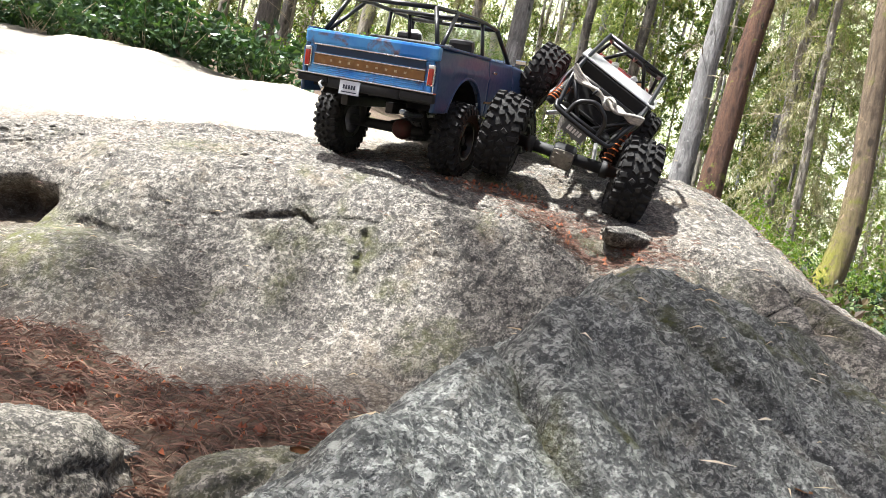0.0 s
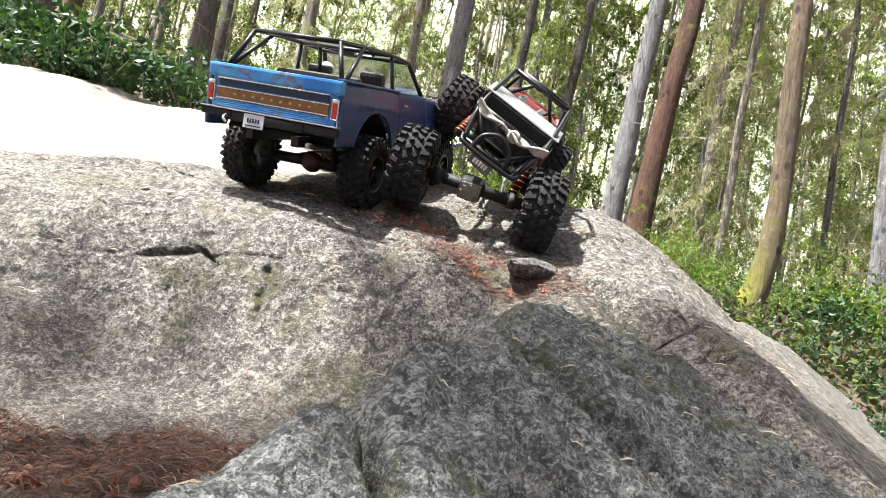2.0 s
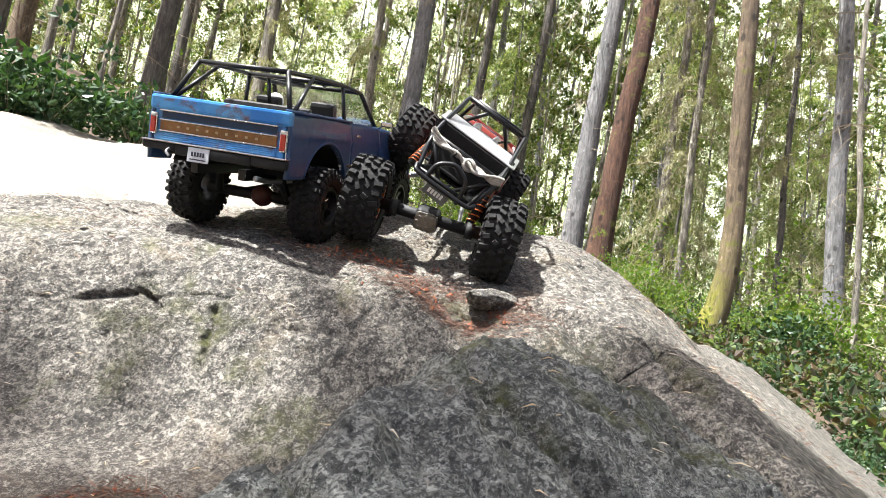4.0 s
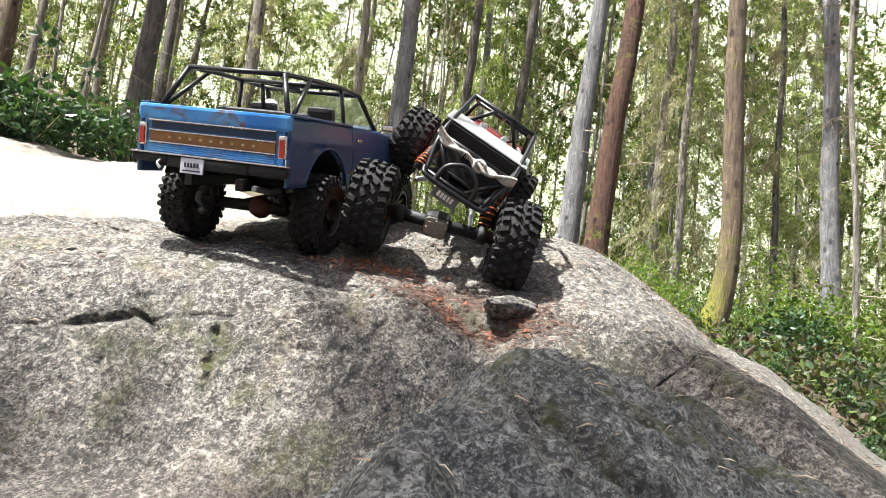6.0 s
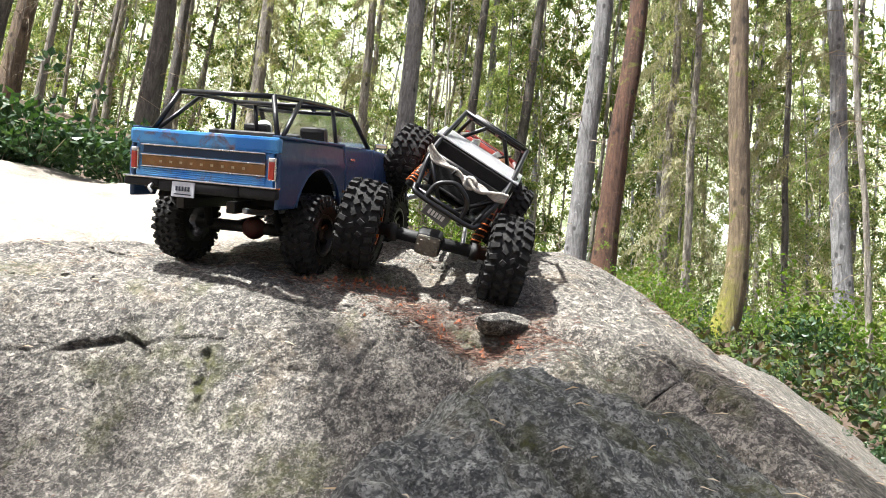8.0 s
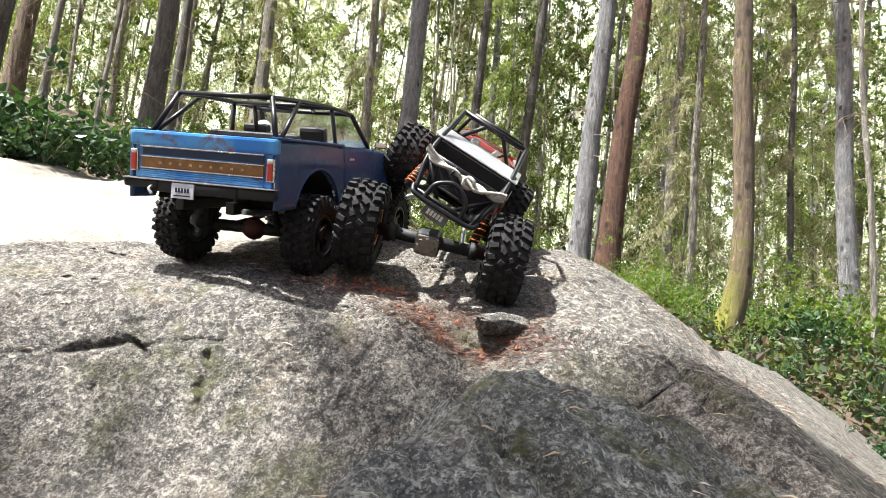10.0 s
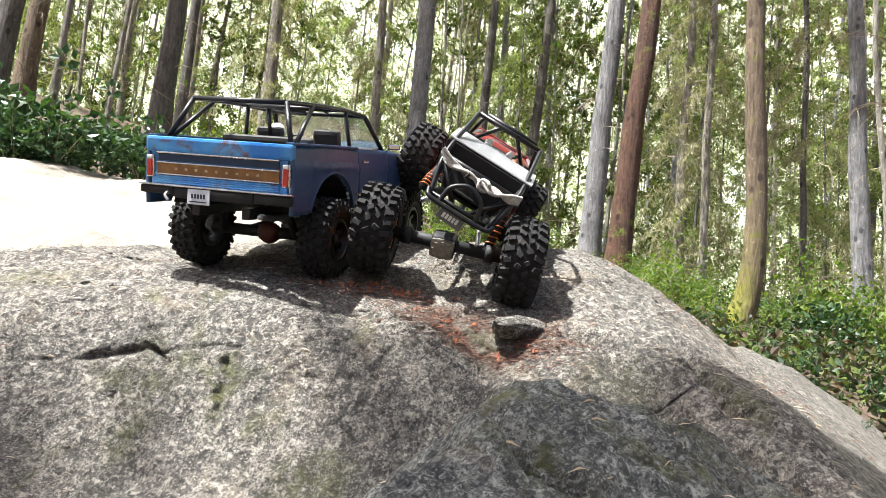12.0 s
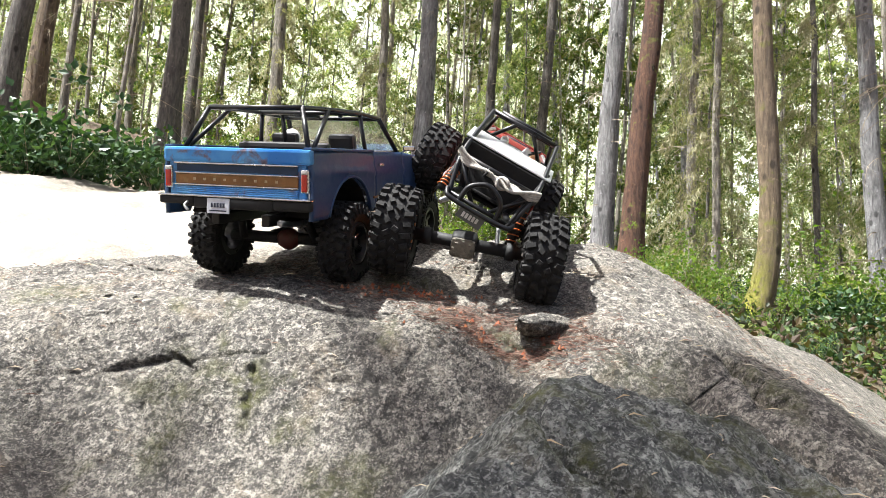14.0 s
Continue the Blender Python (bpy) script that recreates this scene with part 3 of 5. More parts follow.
# the trees that stand out: bearing, distance, radius, lean east per metre, bark, crown, dead branches, foot, label
NAMED = [
    (-35.3, 6.0, 0.09, 0.07, BARK_DARK, CROWNS[0], None, 0.0, "dark leaning conifer trunk at the forest edge"),
    (-33.5, 6.5, 0.085, 0.02, BARK_MOSS, None, DEAD[0], 0.0, "pale mossy leaning conifer trunk"),
    (-31.6, 6.6, 0.035, 0.01, BARK_TAN, None, DEAD[1], 0.0, "thin young conifer stem"),
    (-27.9, 6.0, 0.022, 0.03, BARK_TAN, None, DEAD[2], 0.0, "thin pale leaning stem"),
    (-24.3, 6.5, 0.105, 0.0, BARK_DARK, CROWNS[1], DEAD[2], 0.0, "dark brown conifer trunk behind the bank"),
    (-23.0, 7.5, 0.06, 0.0, BARK_DARK, None, DEAD[1], 0.0, "dark slender trunk behind the bank"),
    (-16.7, 8.0, 0.09, 0.0, BARK_TAN, DRY[0], DEAD[0], 0.0, "tan conifer hung with dry twigs"),
    (-7.6, 8.0, 0.065, -0.03, BARK_TAN, DRY[1], DEAD[2], 0.0, "slender tan conifer trunk"),
    (-4.3, 7.0, 0.115, 0.0, BARK_GREY, CROWNS[2], DEAD[0], 0.0, "tall grey conifer trunk behind the vehicles"),
    (0.8, 9.0, 0.08, 0.03, BARK_DARK, CROWNS[1], DEAD[1], 0.0, "dark conifer trunk behind the vehicles"),
    (5.0, 9.0, 0.09, 0.05, BARK_DARK, CROWNS[0], DEAD[2], 0.0, "dark conifer trunk in the stand"),
    (10.6, 6.0, 0.105, 0.045, BARK_GREY, CROWNS[0], DEAD[1], 0.0, "pale grey conifer trunk with knots"),
    (12.8, 5.6, 0.105, 0.07, BARK_RED, CROWNS[1], None, 0.0, "red-brown conifer trunk with a mossy foot"),
    (17.3, 7.0, 0.055, 0.02, BARK_TAN, DRY[1], DEAD[0], 0.0, "tan stem full of dead twigs"),
    (19.2, 6.5, 0.042, 0.01, BARK_TAN, DRY[0], DEAD[1], 0.0, "thin tan stem full of dead twigs"),
    (23.9, 4.2, 0.066, -0.06, BARK_MOSS, CROWNS[2], None, 0.26, "mossy conifer trunk with a curved foot"),
    (26.2, 7.0, 0.035, -0.01, BARK_DARK, DRY[1], DEAD[0], 0.0, "dark conifer hung with dead twigs"),
    (30.1, 6.5, 0.088, -0.04, BARK_GREY, CROWNS[0], DEAD[0], 0.0, "grey conifer trunk among undergrowth"),
    (31.6, 5.0, 0.022, -0.04, BARK_TAN, None, DEAD[1], 0.0, "thin white dead stem"),
]
for ang, far, rad, lean, mat, crown, dead, foot, text in NAMED:
    bx, by = bearing(ang, far)
    tree(bx, by, rad, (lean, 0.0), mat, crown, dead, text, -foot)

# the trees behind them
stand = random.Random(5)
for k in range(190):
    ang, far = stand.uniform(-42, 44), 9.5 + 17 * stand.random() ** 0.8
    bx, by = bearing(ang, far)
    mat = stand.choice((BARK_TAN, BARK_TAN, BARK_TAN, BARK_GREY, BARK_DARK))
    tree(bx, by, 0.016 + 0.07 * stand.random() ** 2.4, (stand.uniform(-0.05, 0.09), 0.0), mat, stand.choice(CROWNS + SPARSE * 2 + [DRY[0], None]), stand.choice(DEAD),
         "slender conifer in the stand behind the rock")

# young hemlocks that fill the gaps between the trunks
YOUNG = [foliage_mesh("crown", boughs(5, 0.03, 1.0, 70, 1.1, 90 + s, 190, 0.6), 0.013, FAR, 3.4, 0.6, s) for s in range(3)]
for k in range(18):
    ang = stand.uniform(2, 42) if k % 3 else stand.uniform(-40, 4)
    bx, by = bearing(ang, stand.uniform(8.0, 14.0))
    tree(bx, by, 0.018 + 0.012 * stand.random(), (stand.uniform(-0.04, 0.06), 0.0), BARK_DARK, YOUNG[k % 3], None, "young hemlock with drooping green sprays", 0.0, 5.2)

# the glowing backdrop for the distance behind all of them
arc = [radians(-75 + 150 * k / 48) for k in range(49)]
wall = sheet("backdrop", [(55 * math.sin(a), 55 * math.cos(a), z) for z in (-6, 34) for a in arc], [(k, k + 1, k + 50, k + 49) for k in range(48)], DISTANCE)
tagged(wall, "glowing backdrop painted as sunlit forest far behind the rock", "backdrop", kind="structure")

# the far woods
fr = np.random.default_rng(3)
heads = np.stack([fr.uniform(-36, 36, 2600), fr.uniform(13, 40, 2600), fr.uniform(0.5, 17, 2600)], -1)
cloud = np.concatenate([h + fr.normal(0, (0.9, 0.9, 0.6), (80, 3)) for h in heads])
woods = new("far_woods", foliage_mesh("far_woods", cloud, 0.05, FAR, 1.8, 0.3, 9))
tagged(woods, "green foliage of the far woods, sunlight put into its colour", "foliage", kind="stuff")


def bush_mesh(name, material, leaves, spread, high, size, seed, stretch=1.7):
    r = np.random.default_rng(seed)
    heads = np.stack([r.normal(0, spread * 0.5, 40), r.normal(0, spread * 0.5, 40), np.abs(r.normal(0, 0.5, 40)) * high + 0.1 * high], -1)
    pick = heads[r.integers(0, 40, leaves)]
    return foliage_mesh(name, pick + r.normal(0, spread * 0.12, (leaves, 3)), size, material, stretch, 0.1, seed)


SALAL = [bush_mesh("foliage", LEAF, 700, 0.5, 0.45, 0.05, 60 + s, 1.5) for s in range(3)]
HUCKLE = [bush_mesh("foliage", FRESH, 700, 0.5, 0.55, 0.028, 70 + s, 1.4) for s in range(3)]


def stems_mesh(seed, spread, high):
    r = random.Random(seed)
    bm = bmesh.new()
    for _ in range(14):
        a = Vector((r.uniform(-0.08, 0.08), r.uniform(-0.08, 0.08), -0.05))
        b = Vector((r.gauss(0, spread * 0.45), r.gauss(0, spread * 0.45), high * r.uniform(0.4, 1.0)))
        m = bmesh.ops.create_cone(bm, segments=4, radius1=0.006, radius2=0.002, depth=(b - a).length)
        bmesh.ops.transform(bm, matrix=Matrix.Translation((a + b) / 2) @ (b - a).to_track_quat("Z", "Y").to_matrix().to_4x4(), verts=m["verts"])
    me = bpy.data.meshes.new("stem")
    bm.to_mesh(me)
    bm.free()
    me.materials.append(TWIG)
    return me


STEMS = [stems_mesh(s, 0.5, 0.5) for s in range(2)]


def bush(x, y, leaves, scale, label, lift=0.0):
    base = float(max(ground_height(np.array(x), np.array(y)), outcrop(np.array(x), np.array(y)) if x < 0.2 and y > 1.0 and y < 5 and x > -4.2 else -9))
    ob = tagged(new("bush"), label, "bush", "undergrowth")
    ob.matrix_world = pose(x, y, base + lift, 0, 0, rng.uniform(0, 360)) @ Matrix.Scale(scale, 4)
    for nm, me in (("foliage", leaves), ("stem", STEMS[rng.integers(0, 2)])):
        o = new(nm, me)
        o.parent = ob


shrub = random.Random(8)
for k in range(13):
    bx, by = bearing(shrub.uniform(-44, -24), shrub.uniform(3.1, 3.9))
    bush(bx, by, SALAL[k % 3], shrub.uniform(0.35, 0.62), "dark green broad-leaved shrub on the bank")
for k in range(30):
    bx, by = bearing(shrub.uniform(12, 42), shrub.uniform(4.2, 7.5))
    bush(bx, by, HUCKLE[k % 3] if k % 3 else SALAL[k % 3], shrub.uniform(0.22, 0.5), "fresh green shrub in dappled light")
for k in range(12):
    bx, by = bearing(shrub.uniform(-5, 15), shrub.uniform(3.2, 4.6))
    bush(bx, by, HUCKLE[k % 3], shrub.uniform(0.22, 0.4), "green undergrowth behind the rock crest")
for k in range(26):
    bx, by = bearing(shrub.uniform(24, 48), shrub.uniform(1.5, 3.0))
    bush(bx, by, HUCKLE[k % 3] if k % 3 == 0 else SALAL[k % 3], shrub.uniform(0.08, 0.16), "low green plant at the foot of the rock")
for k in range(44):
    bx, by = bearing(shrub.uniform(16, 44), shrub.uniform(2.3, 4.6))
    bush(bx, by, HUCKLE[k % 3] if k % 3 == 0 else SALAL[k % 3], shrub.uniform(0.10, 0.22), "dense green plant beside the sunlit rock")
for k in range(7):
    bx, by = bearing(shrub.uniform(27, 37), shrub.uniform(4.6, 6.2))
    bush(bx, by, HUCKLE[k % 3], shrub.uniform(0.6, 0.9), "sunlit yellow-green shrub at the forest edge")
for k in range(6):
    bx, by = bearing(shrub.uniform(14, 19), shrub.uniform(4.3, 5.2))
    bush(bx, by, HUCKLE[k % 3], shrub.uniform(0.4, 0.6), "fresh green shrub beside the red-brown trunk")
for k in range(22):
    bx, by = bearing(shrub.uniform(-22, 14), shrub.uniform(6, 11))
    bush(bx, by, HUCKLE[k % 3], shrub.uniform(0.6, 1.0), "green undergrowth between the trunks")


# the carpet of small leaves on the slope
gr = np.random.default_rng(31)
ang, far = np.radians(gr.uniform(9, 52, 34000)), 1.2 + 6.5 * gr.random(34000) ** 1.2
lx, ly = np.sin(ang) * far, np.cos(ang) * far
thick = (layers(lx, ly, 2.2, 3, 0.5, 500) > -0.32) & (outcrop(lx, ly) < ground_height(lx, ly))
lx, ly = lx[thick], ly[thick]
lz = ground_height(lx, ly) + np.abs(gr.normal(0, 0.045, len(lx))) * (1 + 1.2 * np.clip(layers(lx, ly, 3, 2, 0.5, 510), 0, 1)) + 0.01
MIXED = per_island("mixed_leaf", [(0.025, 0.045, 0.02), (0.045, 0.075, 0.028), (0.10, 0.14, 0.03), (0.085, 0.055, 0.03), (0.03, 0.045, 0.025), (0.06, 0.04, 0.025)], 0.5, 0.2)
carpet = new("ground_cover", foliage_mesh("ground_cover", np.stack([lx, ly, lz], -1), 0.020, MIXED, 1.7, 0.0, 33))
tagged(carpet, "low green leaves and brown litter on the slope", "ground cover", kind="stuff")

# unseen young conifers added west of the walk, to keep the boulder and the foot of the outcrop in broken shade
def shade_crown(seed, count, wide):
    r = np.random.default_rng(seed)
    w, q, zc = r.uniform(0, 2 * math.pi, count), np.sqrt(r.random(count)), r.random(count)
    reach = wide * (1 - 0.36 * zc)
    return foliage_mesh("crown", np.stack([reach * q * np.cos(w), reach * q * np.sin(w), 5.9 + 1.1 * zc], -1), 0.05, BOUGH, 2.6, 0.4, seed)


tree(-2.17, -0.84, 0.05, (0.0, 0.0), BARK_GREY, shade_crown(80, 1550, 0.72), None, "unseen young conifer added to shade the boulder", 0.0, 7.2)
tree(-3.09, -0.77, 0.045, (0.0, 0.0), BARK_GREY, shade_crown(81, 270, 0.45), None, "unseen young conifer added to shade the gully", 0.0, 7.2)

# ---- the two model vehicles ----
RUBBER = simple("tyre_rubber", (0.011, 0.0105, 0.010), 0.86, 0, 0.35, 60, 0.5, 0.001, (0.05, 0.04, 0.03), 0.15)
BLACK = simple("black_tube", (0.006, 0.006, 0.007), 0.36, 0.0, 0.3, 80, 0.15, 0.0005, (0.05, 0.04, 0.03), 0.0)
BLACK_PLASTIC = simple("black_plastic", (0.007, 0.007, 0.0075), 0.7, 0, 0.3, 60, 0.25, 0.0006, (0.04, 0.03, 0.024), 0.1)
BARE = simple("bare_metal", (0.55, 0.55, 0.56), 0.34, 0.9, 0.25, 90, 0.15, 0.0004, (0.16, 0.13, 0.1), 0.2)
DULL = simple("dull_metal", (0.26, 0.24, 0.20), 0.45, 0.6, 0.35, 120, 0.3, 0.0006, (0.06, 0.05, 0.04), 0.3)
CHROME = simple("chrome_trim", (0.72, 0.72, 0.72), 0.2, 1.0, 0.1, 60, 0.05, 0.0003, (0.25, 0.16, 0.09), 0.12)
ORANGE = simple("orange_anodised", (0.62, 0.16, 0.02), 0.32, 0.8, 0.2, 90, 0.1, 0.0004)
RED_LENS = simple("red_lens", (0.42, 0.025, 0.015), 0.2, 0, 0.15, 120, 0.2, 0.0004, coat=0.6)
WOODGRAIN = simple("brown_strip", (0.22, 0.10, 0.025), 0.45, 0, 0.4, 50, 0.1, 0.0003, (0.30, 0.20, 0.08), 0.3)
PLATE = simple("plate_white", (0.62, 0.64, 0.68), 0.5, 0, 0.12, 120, 0.1, 0.0003, (0.25, 0.22, 0.2), 0.15)
INK = simple("dark_ink", (0.03, 0.035, 0.06), 0.6, 0, 0.2, 90, 0)
PALE = simple("pale_print", (0.72, 0.70, 0.66), 0.5, 0, 0.15, 90, 0)
FADED = simple("faded_print", (0.42, 0.33, 0.20), 0.5, 0, 0.2, 90, 0)
SEAT = simple("black_vinyl", (0.016, 0.016, 0.017), 0.5, 0, 0.3, 70, 0.3, 0.0006)
ROPE = simple("grey_rope", (0.50, 0.47, 0.42), 0.85, 0, 0.4, 220, 0.9, 0.0012)
SPRING = simple("orange_spring", (0.50, 0.12, 0.025), 0.4, 0.2, 0.2, 90, 0)
DIFF_RED = simple("dull_red", (0.07, 0.014, 0.011), 0.6, 0, 0.3, 80, 0.3, 0.0006, (0.06, 0.04, 0.03), 0.4)
FIGURE = simple("figure_plain", (0.42, 0.20, 0.09), 0.6, 0, 0.2, 80, 0)
WHITE = simple("white_shell", (0.7, 0.7, 0.68), 0.4, 0, 0.1, 80, 0)


def worn_paint(name, colour, bleached, rust, amount, rough=0.32):
    """Sun-bleached car paint that has rusted through in patches."""
    m, nt, b = node_mat(name)
    co = coords(nt)
    wear, fine = fbm(nt, co, 26, 8, 0.68, 0.5), fbm(nt, co, 140, 5, 0.7)
    col = blend(nt, ramp(nt, fbm(nt, co, 14, 5, 0.6), [(0.4, 0), (0.65, 0.8)]), colour, bleached)
    rusty = ramp(nt, wear, [(0.64 - 0.18 * amount, 0), (0.74 - 0.18 * amount, 0.85)])
    col = blend(nt, rusty, col, blend(nt, ramp(nt, fine, [(0.4, 0), (0.6, 1)]), rust, tuple(c * 0.45 for c in rust)))
    nt.links.new(col, b.inputs["Base Color"])
    nt.links.new(maths(nt, "ADD", maths(nt, "MULTIPLY", rusty, 0.4), ramp(nt, fine, [(0.3, rough - 0.06), (0.7, rough + 0.1)])), b.inputs["Roughness"])
    b.inputs["Coat Weight"].default_value = 0.12
    bump(nt, b, fine, 0.15, 0.0006)
    return m


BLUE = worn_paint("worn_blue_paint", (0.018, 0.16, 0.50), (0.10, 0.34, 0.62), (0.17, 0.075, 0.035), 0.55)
# Darker copy of the tailgate blue: the sides' shade is put into the colour.
BLUE_SHADED = worn_paint("worn_blue_shaded", (0.012, 0.045, 0.14), (0.035, 0.075, 0.15), (0.026, 0.025, 0.024), 0.05, 0.42)
RED = worn_paint("red_paint", (0.23, 0.026, 0.020), (0.28, 0.055, 0.04), (0.10, 0.02, 0.015), 0.1, 0.3)


def diamond_plate():
    m, nt, b = node_mat("diamond_plate")
    co = coords(nt, (260, 260, 260))
    ck = nt.nodes.new("ShaderNodeTexVoronoi")
    nt.links.new(co, ck.inputs["Vector"])
    b.inputs["Base Color"].default_value = (0.86, 0.87, 0.88, 1)
    b.inputs["Metallic"].default_value = 0.85
    b.inputs["Roughness"].default_value = 0.3
    bump(nt, b, ramp(nt, ck.outputs["Distance"], [(0.2, 1), (0.5, 0)]), 0.8, 0.0012)
    return m


def clear_glass():
    m, nt, b = node_mat("clear_glass")
    b.inputs["Base Color"].default_value = (0.9, 0.93, 0.93, 1)
    b.inputs["Roughness"].default_value = 0.06
    b.inputs["Transmission Weight"].default_value = 1.0
    b.inputs["IOR"].default_value = 1.1
    return m


TREADPLATE, GLASS = diamond_plate(), clear_glass()


def box(bm, size, m=Matrix(), bevel=0.0, seg=2):
    made = bmesh.ops.create_cube(bm, size=1, matrix=m @ Matrix.Diagonal((*size, 1)))
    if bevel:
        edges = list({e for v in made["verts"] for e in v.link_edges})
        bmesh.ops.bevel(bm, geom=edges, offset=bevel, segments=seg, affect="EDGES", profile=0.6)


def rod(bm, a, b, r, r2=None, seg=10):
    a, b = Vector(a), Vector(b)
    d = b - a
    bmesh.ops.create_cone(bm, cap_ends=True, segments=seg, radius1=r, radius2=r if r2 is None else r2, depth=d.length,
                          matrix=Matrix.Translation((a + b) / 2) @ d.to_track_quat("Z", "Y").to_matrix().to_4x4())


def bent(bm, points, r, seg=8, rounds=3):
    """A bent tube: the corners are rounded off by cutting them."""
    pts = [Vector(p) for p in points]
    for _ in range(rounds):
        out = [pts[0]]
        for p, q in zip(pts, pts[1:]):
            out += [p.lerp(q, 0.2), p.lerp(q, 0.8)]
        pts = out + [pts[-1]]
    rings = []
    side = None
    for i, p in enumerate(pts):
        d = (pts[min(i + 1, len(pts) - 1)] - pts[max(i - 1, 0)]).normalized()
        if side is None:
            side = d.orthogonal().normalized()
        side = (side - d * side.dot(d)).normalized()
        up = d.cross(side)
        rings.append([bm.verts.new(p + (side * math.cos(2 * math.pi * k / seg) + up * math.sin(2 * math.pi * k / seg)) * r) for k in range(seg)])
    for a, b in zip(rings, rings[1:]):
        for k in range(seg):
            bm.faces.new((a[k], a[(k + 1) % seg], b[(k + 1) % seg], b[k]))
    bm.faces.new(rings[0][::-1])
    bm.faces.new(rings[-1])


def lathe(bm, profile, seg=40):
    """Turns (x, r) round the x axis."""
    rings = []
    for k in range(seg):
        w = 2 * math.pi * k / seg
        rings.append([bm.verts.new((x, r * math.cos(w), r * math.sin(w))) for x, r in profile])
    for k in range(seg):
        a, b = rings[k], rings[(k + 1) % seg]
        for i in range(len(profile) - 1):
            bm.faces.new((a[i], a[i + 1], b[i + 1], b[i]))


def tube(name, points, r, material, parent, label="", rounds=3, seg=8):
    bm = bmesh.new()
    bent(bm, points, r, seg, rounds)
    return part(name, bm, material, parent, label)


def block(name, size, at, material, parent, bevel=0.002, turn=(0, 0, 0), label=""):
    bm = bmesh.new()
    box(bm, size, pose(*at, *turn), min(bevel, min(size) * 0.4))
    return part(name, bm, material, parent, label, smooth=False)


def tyre_mesh(radius, width, lugs, seed=0):
    """A crawler tyre: round carcass, a sidewall step and staggered tread blocks."""
    bm = bmesh.new()
    w, r = width / 2, radius * 0.93
    lathe(bm, [(-w * 0.55, r * 0.56), (-w * 0.86, r * 0.60), (-w * 0.98, r * 0.76), (-w * 0.92, r * 0.90), (-w * 0.72, r * 0.97), (-w * 0.3, r), (w * 0.3, r),
               (w * 0.72, r * 0.97), (w * 0.92, r * 0.90), (w * 0.98, r * 0.76), (w * 0.86, r * 0.60), (w * 0.55, r * 0.56), (-w * 0.55, r * 0.56)], 48)
    rr = random.Random(seed)
    step = 2 * math.pi / lugs
    for k in range(lugs):
        for row, (x, ang, tilt, sx, sy) in enumerate(((-0.68, 0.0, 14, 0.44, 0.56), (-0.20, 0.45, -30, 0.30, 0.54), (0.21, 0.05, 30, 0.30, 0.54), (0.68, 0.5, -14, 0.44, 0.56))):
            a = (k + ang + rr.uniform(-0.06, 0.06)) * step
            wide = sx * width / 2 * (1.12 if k % 2 else 0.92)
            drop = 0.03 * r if abs(x) > 0.5 else 0.0
            m = Matrix.Rotation(a, 4, "X") @ pose(x * w * 1.02, 0, r + 0.02 * radius - drop, 0, 16 * x, tilt)
            n0 = len(bm.verts)
            box(bm, (wide * 1.12, sy * step * r, 0.13 * radius), m)
            bm.verts.ensure_lookup_table()
            top_face = sorted(bm.verts[n0:], key=lambda v: (m.inverted() @ v.co).z)[4:]
            mid = sum((v.co for v in top_face), Vector()) / 4
            for v in top_face:
                v.co = mid.lerp(v.co, rr.uniform(0.66, 0.82))
        for s in (-1, 1):
            m = Matrix.Rotation((k + (0.5 if s > 0 else 0.0)) * step, 4, "X") @ pose(s * w * 0.97, 0, r * 0.86, 0, s * 78, 0)
            box(bm, (0.14 * radius, (0.55 if k % 2 else 0.35) * step * r, 0.05 * radius), m)
    me = bpy.data.meshes.new("tyre")
    bm.to_mesh(me)
    bm.free()
    me.materials.append(RUBBER)
    return me


def rim_mesh(radius, width, material, name="wheel"):
    """Dished rim with a bead ring, spoke windows and a hub."""
    bm = bmesh.new()
    w, r = width / 2, radius * 0.53
    lathe(bm, [(-w * 0.8, r * 0.9), (-w * 0.8, r), (w * 0.8, r), (w * 0.86, r * 0.97), (w * 0.86, r * 0.84), (w * 0.45, r * 0.76), (-w * 0.8, r * 0.74), (-w * 0.8, r * 0.9)], 32)
    for k in range(6):
        m = Matrix.Rotation(k * math.pi / 3, 4, "X") @ pose(w * 0.42, 0, r * 0.5, 0, 10, 0)
        box(bm, (w * 0.22, r * 0.26, r * 0.66), m, r * 0.03, 1)
    rod(bm, (w * 0.2, 0, 0), (w * 0.62, 0, 0), r * 0.30, r * 0.22, 16)
    me = bpy.data.meshes.new(name)
    bm.to_mesh(me)
    bm.free()
    me.materials.append(material)
    return me


def bolts_mesh(radius, width):
    bm = bmesh.new()
    w, r = width / 2, radius * 0.53
    for k in range(24):
        m = Matrix.Rotation(k * math.pi / 12, 4, "X") @ pose(w * 0.88, 0, r * 0.91)
        box(bm, (0.0016, 0.0026, 0.0026), m)
    rod(bm, (w * 0.6, 0, 0), (w * 0.86, 0, 0), r * 0.12, r * 0.1, 6)
    me = bpy.data.meshes.new("bead_bolts")
    bm.to_mesh(me)
    bm.free()
    me.materials.append(BARE)
    return me


def wheel(parent, meshes, at, side, turn=0.0, camber=0.0, roll=0.0):
    """Rim with its tyre and bolts, facing out to side (1: right)."""
    rim, tyre, bolts = meshes
    m = pose(*at, roll, camber, turn) @ (Matrix() if side > 0 else Matrix.Rotation(math.pi, 4, "Z"))
    rim_ob = new("wheel", rim)
    rim_ob.parent = parent
    rim_ob.matrix_basis = m
    for me, nm in ((tyre, "tyre"), (bolts, "bead_bolts")):
        if me:
            o = new(nm, me)
            o.parent = rim_ob
    return rim_ob


